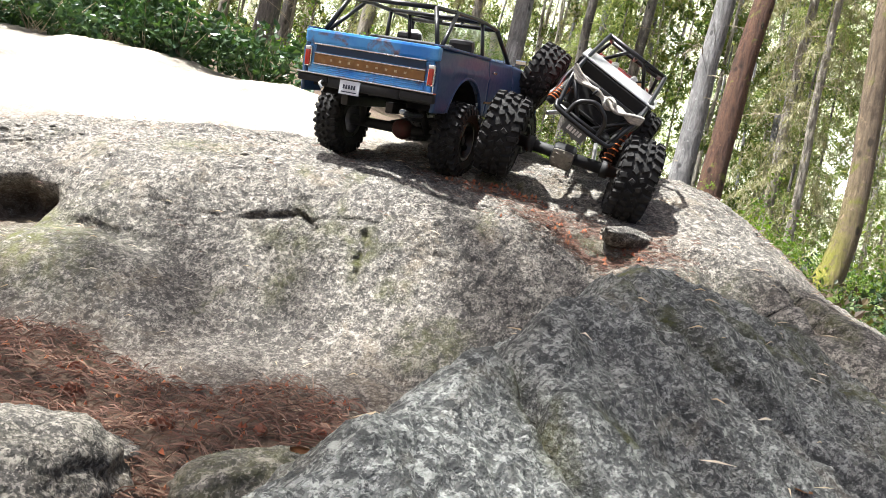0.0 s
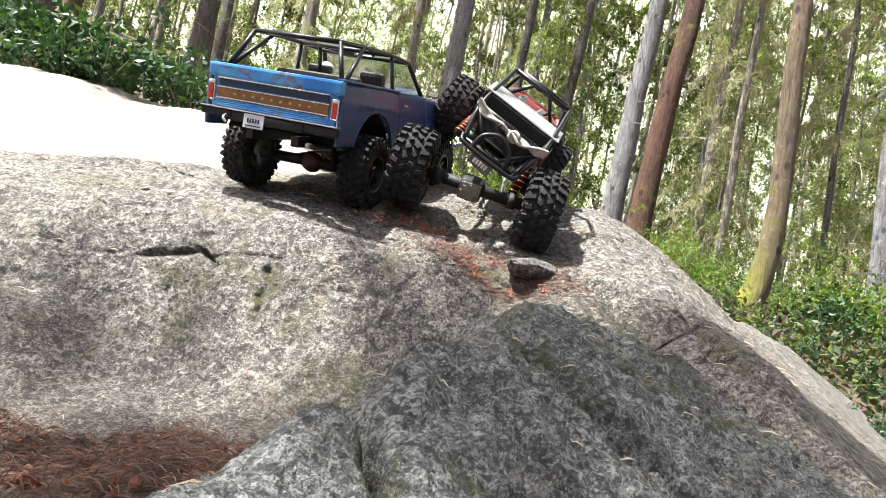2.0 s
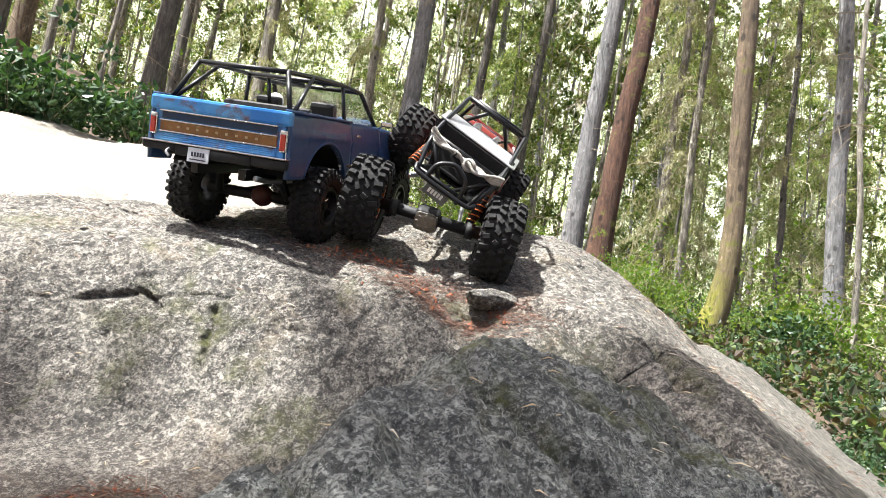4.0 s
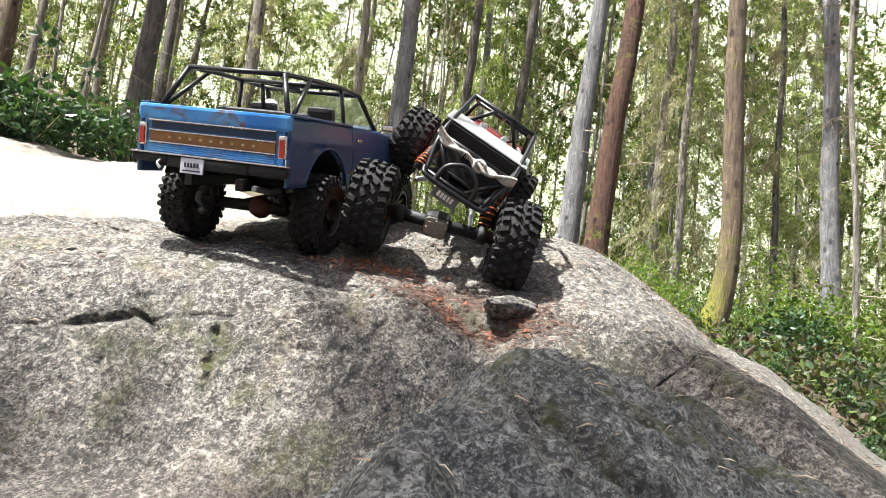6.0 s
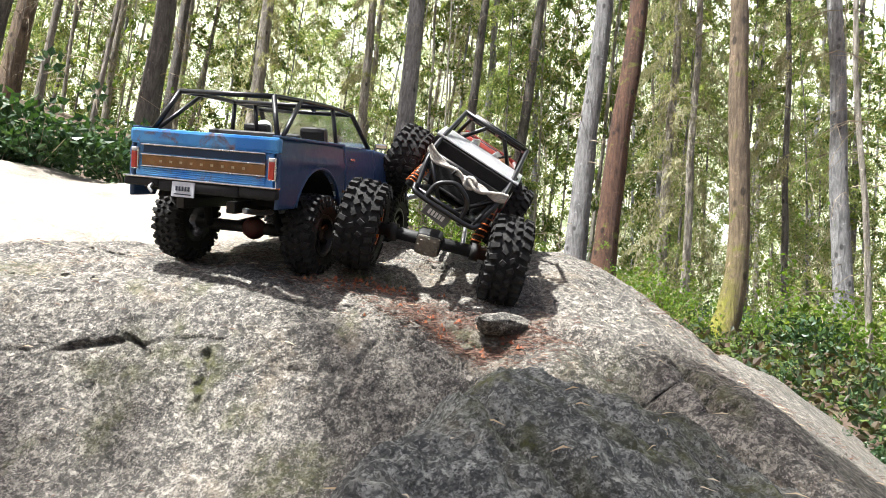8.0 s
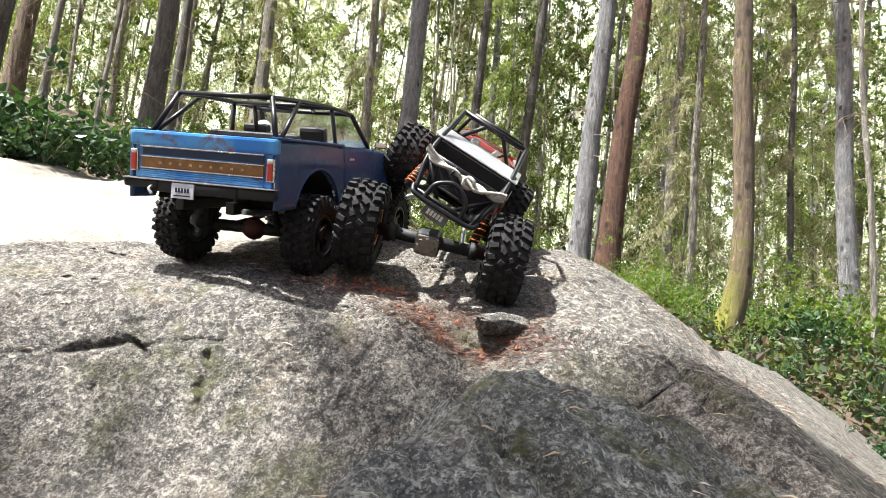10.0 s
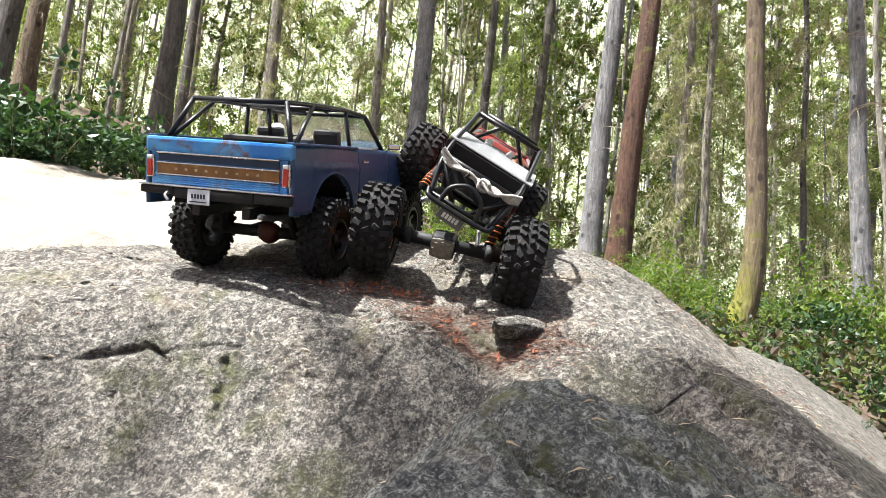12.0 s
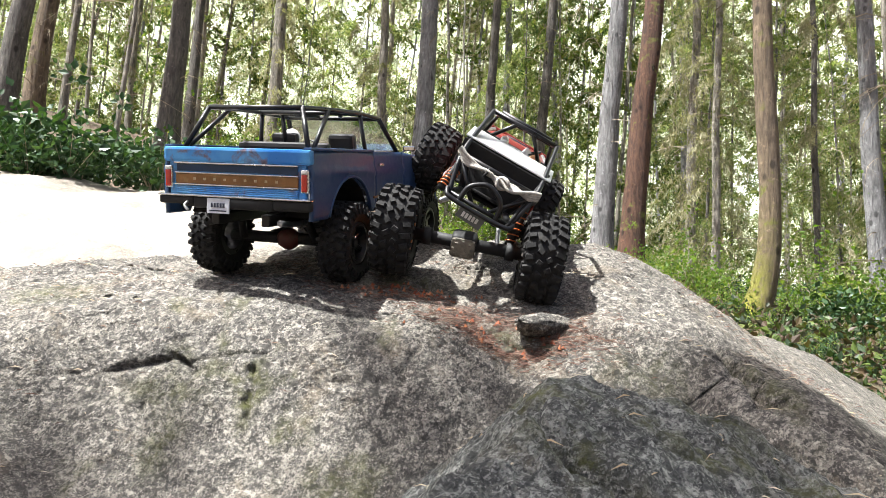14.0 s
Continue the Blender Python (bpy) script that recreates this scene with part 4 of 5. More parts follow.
def shell(name, ys, bottom, top, x_at, thick, material, parent, side, rows=8, label=""):
    """A body side panel between two curves of height along y; x_at(y, z) gives its bulge."""
    bm = bmesh.new()
    outer, inner = [], []
    for y in ys:
        lo, hi = bottom(y), top(y)
        co, ci = [], []
        for k in range(rows + 1):
            z = lo + (hi - lo) * k / rows
            x = x_at(y, z)
            co.append(bm.verts.new((side * x, y, z)))
            ci.append(bm.verts.new((side * (x - thick), y, z)))
        outer.append(co)
        inner.append(ci)
    n = len(ys)
    for i in range(n - 1):
        for k in range(rows):
            bm.faces.new((outer[i][k], outer[i + 1][k], outer[i + 1][k + 1], outer[i][k + 1]))
            bm.faces.new((inner[i][k], inner[i][k + 1], inner[i + 1][k + 1], inner[i + 1][k]))
        bm.faces.new((outer[i][0], inner[i][0], inner[i + 1][0], outer[i + 1][0]))
        bm.faces.new((outer[i][rows], outer[i + 1][rows], inner[i + 1][rows], inner[i][rows]))
    for i in (0, n - 1):
        for k in range(rows):
            bm.faces.new((outer[i][k], outer[i][k + 1], inner[i][k + 1], inner[i][k]))
    bmesh.ops.recalc_face_normals(bm, faces=bm.faces)
    return part(name, bm, material, parent, label)


def plate(name, xs, ys, z_at, thick, material, parent, label=""):
    """A curved panel seen from above, closed below."""
    bm = bmesh.new()
    up = [[bm.verts.new((x, y, z_at(x, y))) for x in xs] for y in ys]
    lo = [[bm.verts.new((x, y, z_at(x, y) - thick)) for x in xs] for y in ys]
    for j in range(len(ys) - 1):
        for i in range(len(xs) - 1):
            bm.faces.new((up[j][i], up[j][i + 1], up[j + 1][i + 1], up[j + 1][i]))
            bm.faces.new((lo[j][i], lo[j + 1][i], lo[j + 1][i + 1], lo[j][i + 1]))
    for j in range(len(ys) - 1):
        for i in (0, len(xs) - 1):
            bm.faces.new((up[j][i], up[j + 1][i], lo[j + 1][i], lo[j][i]))
    for i in range(len(xs) - 1):
        for j in (0, len(ys) - 1):
            bm.faces.new((up[j][i], up[j][i + 1], lo[j][i + 1], lo[j][i]))
    bmesh.ops.recalc_face_normals(bm, faces=bm.faces)
    return part(name, bm, material, parent, label)


def coil(name, a, b, r, turns, wire, material, parent):
    a, b = Vector(a), Vector(b)
    q = (b - a).to_track_quat("Z", "Y").to_matrix()
    pts = [a + q @ Vector((r * math.cos(w), r * math.sin(w), (b - a).length * k / (turns * 10))) for k in range(turns * 10 + 1) for w in (2 * math.pi * k / 10,)]
    return tube(name, pts, wire, material, parent, rounds=0, seg=5)


def blue_truck(m):
    t = tagged(new("model_truck"), "weathered blue model pickup with roll cage parked on the granite", "model car")
    t.matrix_world = m
    AX, R, HT = 0.315, 0.058, 0.1305

    def arch(y):
        z = 0.040
        for c in (0.0, AX):
            d = abs(y - c)
            if d < 0.073:
                z = max(z, 0.020 + math.sqrt(max(0, 0.073 ** 2 - d * d)) * 1.02)
        return z

    def bulge(y, z):
        k = (z - 0.07) / 0.06
        nose = max(0, (y - 0.33) / 0.07)
        return 0.1125 - 0.0055 * k * k - 0.012 * nose * nose + (0.0022 if 0.098 < z < 0.106 else 0)

    def belt(y):
        return HT - (0.0 if y < 0.2 else (y - 0.2) * 0.06)

    def span(a, b):
        n = max(6, int((b - a) / 0.005))
        return [a + (b - a) * k / n for k in range(n + 1)]

    for side in (-1, 1):
        shell("rear_quarter", span(-0.118, 0.083), arch, belt, bulge, 0.005, BLUE_SHADED, t, side, 12)
        d = shell("door", span(0.0845, 0.2035), arch, belt, bulge, 0.005, BLUE_SHADED, t, side, 12)
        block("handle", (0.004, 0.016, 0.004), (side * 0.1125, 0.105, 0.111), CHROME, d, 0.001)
        shell("fender", span(0.205, 0.398), arch, belt, bulge, 0.005, BLUE_SHADED, t, side, 12)
        shell("side_trim", span(0.075, 0.24), lambda y: 0.060, lambda y: 0.0635, lambda y, z: bulge(y, z) + 0.001, 0.002, WOODGRAIN, t, side, 1, "thin brown side trim")
        for c in (0.0, AX):
            bm = bmesh.new()
            bent(bm, [(side * 0.1115, c + 0.0735 * math.cos(a), 0.020 + 0.075 * math.sin(a)) for a in np.linspace(0.30, math.pi - 0.30, 16)], 0.0022, 6, 0)
            part("wheel_arch", bm, BLUE_SHADED, t)
            bm = bmesh.new()
            rod(bm, (side * 0.045, c, 0.02), (side * 0.104, c, 0.02), 0.073, None, 24)
            bmesh.ops.delete(bm, geom=[v for v in bm.verts if v.co.z < 0.03], context="VERTS")
            part("inner_fender", bm, BLACK_PLASTIC, t)
        bm = bmesh.new()
        bent(bm, [(side * 0.108, 0.075, 0.036), (side * 0.112, 0.09, 0.030), (side * 0.112, 0.23, 0.030), (side * 0.108, 0.245, 0.036)], 0.004)
        part("rock_slider", bm, BLACK, t)
        mirror = block("mirror", (0.020, 0.006, 0.009), (side * 0.124, 0.196, 0.137), CHROME, t, 0.002, (0, 0, side * 12))
        tube("mirror_arm", [(side * 0.108, 0.2, 0.129), (side * 0.118, 0.198, 0.135)], 0.0015, CHROME, mirror, rounds=0)
        rail = block("bed_rail", (0.012, 0.20, 0.004), (side * 0.1045, -0.018, HT + 0.001), BLUE_SHADED, t, 0.0015)
    # hood, cowl, nose
    xs = [(-0.104 + 0.208 * k / 16) for k in range(17)]
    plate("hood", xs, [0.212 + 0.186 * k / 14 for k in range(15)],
          lambda x, y: 0.1265 - (y - 0.2) * 0.05 + 0.005 * (1 - (abs(x) / 0.104) ** 2.5) + (0.0025 if abs(x) < 0.05 else 0) - 0.010 * max(0, (y - 0.37) / 0.03) ** 2, 0.006, BLUE_SHADED, t)
    block("cowl", (0.2, 0.012, 0.004), (0, 0.206, 0.129), BLACK_PLASTIC, t)
    block("grille", (0.19, 0.008, 0.06), (0, 0.397, 0.078), CHROME, t, 0.003)
    block("front_bumper", (0.215, 0.016, 0.022), (0, 0.41, 0.035), BLACK, t, 0.005)
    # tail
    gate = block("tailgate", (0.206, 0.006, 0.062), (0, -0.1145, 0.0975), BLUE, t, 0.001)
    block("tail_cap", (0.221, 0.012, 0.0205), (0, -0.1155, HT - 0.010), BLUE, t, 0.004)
    block("tail_lip", (0.186, 0.004, 0.0024), (0, -0.1205, HT - 0.0212), CHROME, gate, 0.001)
    # the shadow in the recess below the cap, put in as a dark strip
    block("recess", (0.182, 0.002, 0.010), (0, -0.1182, 0.1035), simple("shaded_blue", (0.008, 0.035, 0.09), 0.4), gate, 0.0005)
    block("strip", (0.184, 0.003, 0.0135), (0, -0.1190, 0.0885), WOODGRAIN, gate, 0.0008, label="brown wood-look strip across the tailgate")
    for z in (0.0962, 0.0808):
        block("strip_trim", (0.186, 0.004, 0.0018), (0, -0.1195, z), CHROME, gate, 0.0006)
    for k in range(9):
        block("letter_shape", (0.0036, 0.001, 0.0032), (-0.062 + 0.0155 * k, -0.1210, 0.0885), FADED, gate, 0.0003)
    for z in (0.0778, 0.0752, 0.0726, 0.0700):
        block("rib", (0.184, 0.003, 0.0017), (0, -0.1190, z), BLUE, gate, 0.0006)
    for side in (-1, 1):
        lamp = block("tail_light", (0.0115, 0.008, 0.030), (side * 0.1025, -0.1175, 0.0905), CHROME, t, 0.002)
        block("lens", (0.008, 0.004, 0.0225), (side * 0.1025, -0.1215, 0.0885), RED_LENS, lamp, 0.0015, label="red lens")
        block("reverse_lens", (0.008, 0.004, 0.0045), (side * 0.1025, -0.1216, 0.1025), PALE, lamp, 0.001)
    block("step_trim", (0.228, 0.012, 0.0024), (0, -0.124, 0.0668), CHROME, t, 0.001, label="pale worn bumper edge")
    bm = bmesh.new()
    for x0, x1, h in ((-0.114, -0.060, 0.011), (-0.060, 0.060, 0.015), (0.060, 0.114, 0.013)):
        box(bm, (x1 - x0, 0.010, h), pose((x0 + x1) / 2, -0.1225, 0.0655 - h / 2), 0.003)
    part("rear_bumper", bm, BLACK_PLASTIC, t, "black rear bumper")
    num = block("number_plate", (0.034, 0.002, 0.020), (-0.020, -0.1290, 0.0545), PLATE, t, 0.0015, (-4, 0, 0), "small white licence plate")
    for k in range(5):
        block("plate_bar", (0.0030, 0.0008, 0.006), (-0.0290 + 0.0045 * k, -0.1305, 0.0555), INK, num, 0.0002)
    block("plate_bar", (0.026, 0.0008, 0.0016), (-0.020, -0.1303, 0.0482), INK, num, 0.0002)
    # bed floor, interior
    block("floor_pan", (0.205, 0.40, 0.006), (0, 0.10, 0.052), BLACK_PLASTIC, t)
    block("bulkhead", (0.2, 0.004, 0.09), (0, 0.208, 0.082), BLACK_PLASTIC, t)
    bench = block("rear_seat", (0.146, 0.05, 0.03), (0, 0.03, 0.095), SEAT, t, 0.006)
    block("backrest", (0.148, 0.016, 0.036), (0, 0.006, 0.123), SEAT, bench, 0.006, (8, 0, 0))
    for side in (-1, 1):
        s = block("front_seat", (0.052, 0.05, 0.03), (side * 0.05, 0.115, 0.085), SEAT, t, 0.008)
        block("backrest", (0.044, 0.016, 0.060), (side * 0.05, 0.098, 0.127), SEAT, s, 0.008, (10, 0, 0))
    block("dashboard", (0.195, 0.02, 0.025), (0, 0.192, 0.118), BLACK_PLASTIC, t, 0.006)
    tube("steering_wheel", [(-0.05 + 0.016 * math.cos(a), 0.168 + 0.006 * math.sin(a), 0.132 + 0.015 * math.sin(a)) for a in np.linspace(0, 2 * math.pi, 20)], 0.0016, BLACK, t, rounds=0)
    # cage
    TOP, YR, YF = 0.1855, -0.072, 0.160
    for side in (-1, 1):
        tube("roof_rail", [(side * 0.072, YR, TOP), (side * 0.080, 0.0, TOP + 0.002), (side * 0.086, 0.08, TOP + 0.002), (side * 0.083, YF, TOP - 0.002)], 0.0034, BLACK, t, rounds=2)
        tube("rear_leg", [(side * 0.094, -0.096, HT), (side * 0.072, YR, TOP)], 0.0036, BLACK, t, rounds=0)
        tube("inner_leg", [(side * 0.096, -0.088, HT), (side * 0.080, -0.012, TOP + 0.001)], 0.0032, BLACK, t, rounds=0)
        tube("middle_leg", [(side * 0.096, 0.092, HT - 0.03), (side * 0.085, 0.082, TOP)], 0.0034, BLACK, t, rounds=0)
        tube("windscreen_post", [(side * 0.098, 0.206, HT), (side * 0.083, YF, TOP - 0.002)], 0.004, BLACK, t, rounds=0)
        tube("roof_brace", [(side * 0.02, YF - 0.01, TOP), (side * 0.05, 0.082, TOP + 0.001)], 0.003, BLACK, t, rounds=0)
    for nm, y, z, half in (("rear_bar", YR, TOP, 0.072), ("middle_bar", 0.08, TOP + 0.002, 0.086), ("header_bar", YF, TOP - 0.002, 0.083)):
        tube(nm, [(-half, y, z), (half, y, z)], 0.0036, BLACK, t, rounds=0)
    tube("hanging_brace", [(-0.05, 0.085, TOP), (-0.045, 0.088, 0.13)], 0.0034, BLACK, t, rounds=0)
    block("light_bar", (0.11, 0.008, 0.008), (0.0, YF - 0.02, TOP + 0.006), BLACK, t, 0.002)
    glass = bmesh.new()
    vs = [glass.verts.new(p) for p in ((-0.096, 0.204, HT + 0.003), (0.096, 0.204, HT + 0.003), (0.081, 0.161, TOP - 0.005), (-0.081, 0.161, TOP - 0.005))]
    glass.faces.new(vs)
    bmesh.ops.solidify(glass, geom=glass.faces[:], thickness=0.0012)
    g = part("windscreen", glass, GLASS, t, "clear windscreen pane", smooth=False)
    g.visible_shadow = False
    tube("windscreen_sill", [(-0.098, 0.206, HT + 0.001), (0.098, 0.206, HT + 0.001)], 0.0024, CHROME, t, rounds=0)
    # running gear
    for side in (-1, 1):
        block("frame_rail", (0.012, 0.50, 0.016), (side * 0.038, 0.14, 0.036), BLACK, t, 0.002)
        for c in (0.0, AX):
            tube("shock", [(side * 0.06, c - 0.01, 0.0), (side * 0.05, c - 0.035, 0.05)], 0.006, BLACK_PLASTIC, t, rounds=0)
            tube("link_arm", [(side * 0.055, c, -0.006), (side * 0.04, c + (0.11 if c == 0 else -0.11), 0.008)], 0.0035, BLACK, t, rounds=0)
    for c in (0.0, AX):
        axle = tube("axle", [(-0.085, c, 0), (0.085, c, 0)], 0.0085, BLACK_PLASTIC, t, rounds=0, seg=12)
        bm = bmesh.new()
        bmesh.ops.create_icosphere(bm, subdivisions=2, radius=0.017, matrix=pose(0.012, c - 0.004, 0) @ Matrix.Diagonal((1.1, 0.9, 1, 1)))
        part("differential", bm, DIFF_RED, axle, "dull red differential housing")
    block("skid_plate", (0.06, 0.12, 0.022), (0, 0.16, 0.018), BLACK_PLASTIC, t, 0.005)
    tube("tow_hook", [(-0.068, -0.128, 0.058), (-0.068, -0.136, 0.054), (-0.062, -0.136, 0.048)], 0.002, BARE, t)
    tube("exhaust", [(0.05, 0.05, 0.03), (0.055, -0.06, 0.028), (0.06, -0.11, 0.034)], 0.004, BARE, t)
    meshes = (rim_mesh(R, 0.046, BLACK), tyre_mesh(R, 0.046, 27, 3), None)
    for c in (0.0, AX):
        for side in (-1, 1):
            wheel(t, meshes, (side * 0.104, c, 0), side, 0, 0, 17 * c)
    return t


def red_crawler(m, gear):
    j = tagged(new("model_crawler"), "red tube-frame model rock crawler leaning nose-up against the truck", "model car")
    j.matrix_world = m
    # tub
    for side in (-1, 1):
        s = shell("side_panel", [0.105 + 0.13 * k / 16 for k in range(17)],
                  lambda y: 0.024 + max(0, (0.135 - y)) * 1.1, lambda y: 0.078 + (0.012 if y > 0.2 else 0) - max(0, 0.125 - y) * 0.7, lambda y, z: 0.066 + 0.002 * math.sin(z * 40), 0.003, RED, j, side, 6)
        block("badge", (0.001, 0.030, 0.010), (side * 0.0695, 0.185, 0.066), PALE, s, 0.0003, (12, 0, 0), "white sticker")
        bm = bmesh.new()
        bmesh.ops.create_cone(bm, cap_ends=True, segments=24, radius1=0.016, radius2=0.016, depth=0.001, matrix=pose(side * 0.0692, 0.165, 0.048, 0, 90, 0) @ Matrix.Diagonal((0.62, 1.2, 1, 1)))
        part("round_sticker", bm, INK, s, "dark oval sticker")
        block("sticker_mark", (0.001, 0.016, 0.005), (side * 0.0702, 0.166, 0.049), RED_LENS, s, 0.0003)
        tube("rock_rail", [(side * 0.062, 0.12, 0.024), (side * 0.073, 0.14, 0.018), (side * 0.074, 0.235, 0.020), (side * 0.078, 0.26, 0.045), (side * 0.066, 0.30, 0.095), (side * 0.05, 0.375, 0.105)], 0.0036, BARE, j, "scraped bare-metal slider tube")
    plate("hood", [-0.062 + 0.124 * k / 14 for k in range(15)], [0.236 + 0.145 * k / 12 for k in range(13)],
          lambda x, y: 0.098 + 0.012 * (1 - (abs(x) / (0.0625)) ** 3) - (y - 0.236) * 0.02, 0.02, RED, j)
    bm = bmesh.new()
    bmesh.ops.create_cone(bm, cap_ends=True, segments=24, radius1=0.02, radius2=0.02, depth=0.001, matrix=pose(0, 0.315, 0.1095) @ Matrix.Diagonal((1.2, 0.6, 1, 1)))
    part("hood_sticker", bm, INK, j, "dark oval sticker")
    for side in (-1, 1):
        block("hood_mark", (0.001, 0.034, 0.011), (side * 0.0635, 0.33, 0.085), PALE, j, 0.0003, label="pale block mark")
        for y in (0.27, 0.30):
            block("hood_vent", (0.004, 0.014, 0.002), (side * 0.035, y, 0.1095), BLACK_PLASTIC, j, 0.0006)
        block("hood_side", (0.004, 0.14, 0.035), (side * 0.061, 0.306, 0.082), RED, j, 0.002)
    block("grille", (0.115, 0.006, 0.05), (0, 0.382, 0.085), RED, j, 0.003)
    block("cowl", (0.126, 0.014, 0.012), (0, 0.232, 0.098), BLACK_PLASTIC, j, 0.003)
    block("floor_pan", (0.128, 0.15, 0.004), (0, 0.17, 0.028), BLACK_PLASTIC, j)
    block("firewall", (0.126, 0.003, 0.07), (0, 0.234, 0.062), BLACK_PLASTIC, j)
    block("dashboard", (0.12, 0.014, 0.018), (0, 0.222, 0.088), BLACK_PLASTIC, j, 0.005)
    for side in (-1, 1):
        s = block("seat", (0.044, 0.04, 0.02), (side * 0.033, 0.165, 0.045), SEAT, j, 0.006)
        block("backrest", (0.042, 0.014, 0.055), (side * 0.033, 0.138, 0.075), SEAT, s, 0.007, (10, 0, 0))
    block("rear_wall", (0.12, 0.004, 0.062), (0, 0.112, 0.055), BLACK_PLASTIC, j, 0.001, (-16, 0, 0))
    # cage: a, b hoops, legs
    A = (0.051, 0.085, 0.142)
    B = (0.048, 0.205, 0.136)
    C = (0.058, 0.232, 0.098)
    D = (0.057, -0.012, 0.078)
    E = (0.044, -0.036, 0.030)
    for s in (-1, 1):
        f = lambda p: (s * p[0], p[1], p[2])
        tube("roof_rail", [f(A), f(B)], 0.0031, BLACK, j, rounds=0)
        tube("front_post", [f(B), f(C)], 0.0031, BLACK, j, rounds=0)
        tube("rear_leg", [f(A), f(D), f(E)], 0.0032, BLACK, j, rounds=2)
        tube("main_post", [f(A), (s * 0.064, 0.118, 0.06)], 0.0031, BLACK, j, rounds=0)
        tube("lower_rail", [f(D), (s * 0.062, 0.05, 0.062), (s * 0.064, 0.125, 0.05)], 0.0031, BLACK, j, rounds=1)
        tube("diagonal", [(s * 0.012, 0.085, 0.142), (s * 0.058, 0.14, 0.085)], 0.003, BLACK, j, rounds=0)
        tube("frame_rail", [f(E), (s * 0.034, 0.03, 0.030), (s * 0.034, 0.13, 0.026), (s * 0.034, 0.34, 0.045)], 0.005, BLACK, j, rounds=1)
        tube("tower", [(s * 0.034, 0.03, 0.03), (s * 0.05, 0.03, 0.075)], 0.005, BLACK, j, rounds=0)
        sh = tube("shock", [(s * 0.058, -0.002, 0.012 - s * 0.01), (s * 0.050, 0.028, 0.078)], 0.0062, BLACK_PLASTIC, j, rounds=0, seg=10)
        coil("spring", (s * 0.0575, 0.0, 0.016 - s * 0.01), (s * 0.053, 0.018, 0.052), 0.0075, 6, 0.001, SPRING, sh)
        tube("shock_front", [(s * 0.058, 0.298, 0.012), (s * 0.045, 0.27, 0.08)], 0.006, BLACK_PLASTIC, j, rounds=0)
        tube("link_arm", [(s * 0.05, 0.0, -0.004 - s * 0.012), (s * 0.028, 0.14, 0.015)], 0.0035, BARE, j, rounds=0)
        tube("link_arm", [(s * 0.05, 0.3, -0.004), (s * 0.028, 0.17, 0.015)], 0.0035, BARE, j, rounds=0)
    for nm, p in (("rear_hoop_bar", A), ("header_bar", B), ("rope_bar", D), ("tail_bar", E)):
        tube(nm, [(-p[0], p[1], p[2]), (p[0], p[1], p[2])], 0.0031, BLACK, j, rounds=0)
    tube("centre_bar", [(0.0, A[1], A[2]), (0.0, B[1], B[2])], 0.0032, BLACK, j, rounds=0)
    tube("roof_light", [(-0.045, B[1] + 0.004, B[2] + 0.006), (0.045, B[1] + 0.004, B[2] + 0.006)], 0.004, BLACK, j, rounds=0)
    tube("bumper_hoop", [(-0.028, -0.042, 0.026), (-0.026, -0.040, 0.050), (-0.004, -0.038, 0.064), (0.022, -0.040, 0.052), (0.026, -0.042, 0.020)], 0.0034, BLACK, j)
    tube("bumper_tube", [(-0.048, -0.038, 0.034), (-0.044, -0.052, 0.026), (0.044, -0.052, 0.026), (0.048, -0.038, 0.034)], 0.0032, BLACK, j)
    tube("chain_strap", [(0.058, 0.03, 0.105), (0.040, -0.05, 0.026)], 0.0026, BLACK_PLASTIC, j, rounds=0)
    for s in (-1, 1):
        tube("tail_brace", [(s * D[0], D[1], D[2]), (s * 0.012, -0.03, 0.030)], 0.003, BLACK, j, rounds=0)
    # cargo deck
    deck = block("deck_box", (0.124, 0.056, 0.026), (0, 0.046, 0.090), BLACK_PLASTIC, j, 0.002, (10, 0, 0))
    block("deck_plate", (0.128, 0.060, 0.0022), (0, 0.0436, 0.1048), TREADPLATE, deck, 0.0008, (10, 0, 0), "bright diamond-plate lid")
    block("deck_front", (0.126, 0.002, 0.020), (0, 0.0145, 0.0865), BLACK_PLASTIC, deck, 0.0006, (10, 0, 0))
    # engine and electronics
    eng = block("engine", (0.040, 0.045, 0.030), (0.0, 0.118, 0.092), BARE, j, 0.004, (6, 0, 0))
    for s in (-1, 1):
        block("valve_cover", (0.012, 0.044, 0.010), (s * 0.018, 0.118, 0.110), BARE, eng, 0.003, (6, s * 25, 0))
    block("battery_pack", (0.030, 0.060, 0.018), (-0.036, 0.126, 0.086), BLACK_PLASTIC, j, 0.004)
    tube("wire", [(0.02, 0.10, 0.11), (0.04, 0.12, 0.125), (0.02, 0.16, 0.11), (0.03, 0.19, 0.09)], 0.0014, BLACK_PLASTIC, j)
    # rope
    for k in range(4):
        o = (k - 1.5) * 0.0035
        tube("rope_strand", [(-0.060, -0.014 - o, 0.082 + o * 0.6), (-0.045, -0.020, 0.073 + o), (-0.012, -0.021 + o, 0.074 - o * 0.7), (0.006, -0.022, 0.070 + o * 0.9), (0.022, -0.023 - o, 0.071 - o),
                             (0.048, -0.020, 0.074 + o), (0.060, -0.014, 0.078 + o * 0.8)], 0.0026, ROPE, j, "" if k else "pale grey knotted tow rope")
    bm = bmesh.new()
    bent(bm, [(0.010 + 0.008 * math.cos(a), -0.024 - 0.003 * math.sin(2 * a), 0.071 + 0.007 * math.sin(a)) for a in np.linspace(0, 2 * math.pi, 16)], 0.0026, 7, 0)
    part("rope_knot", bm, ROPE, j)
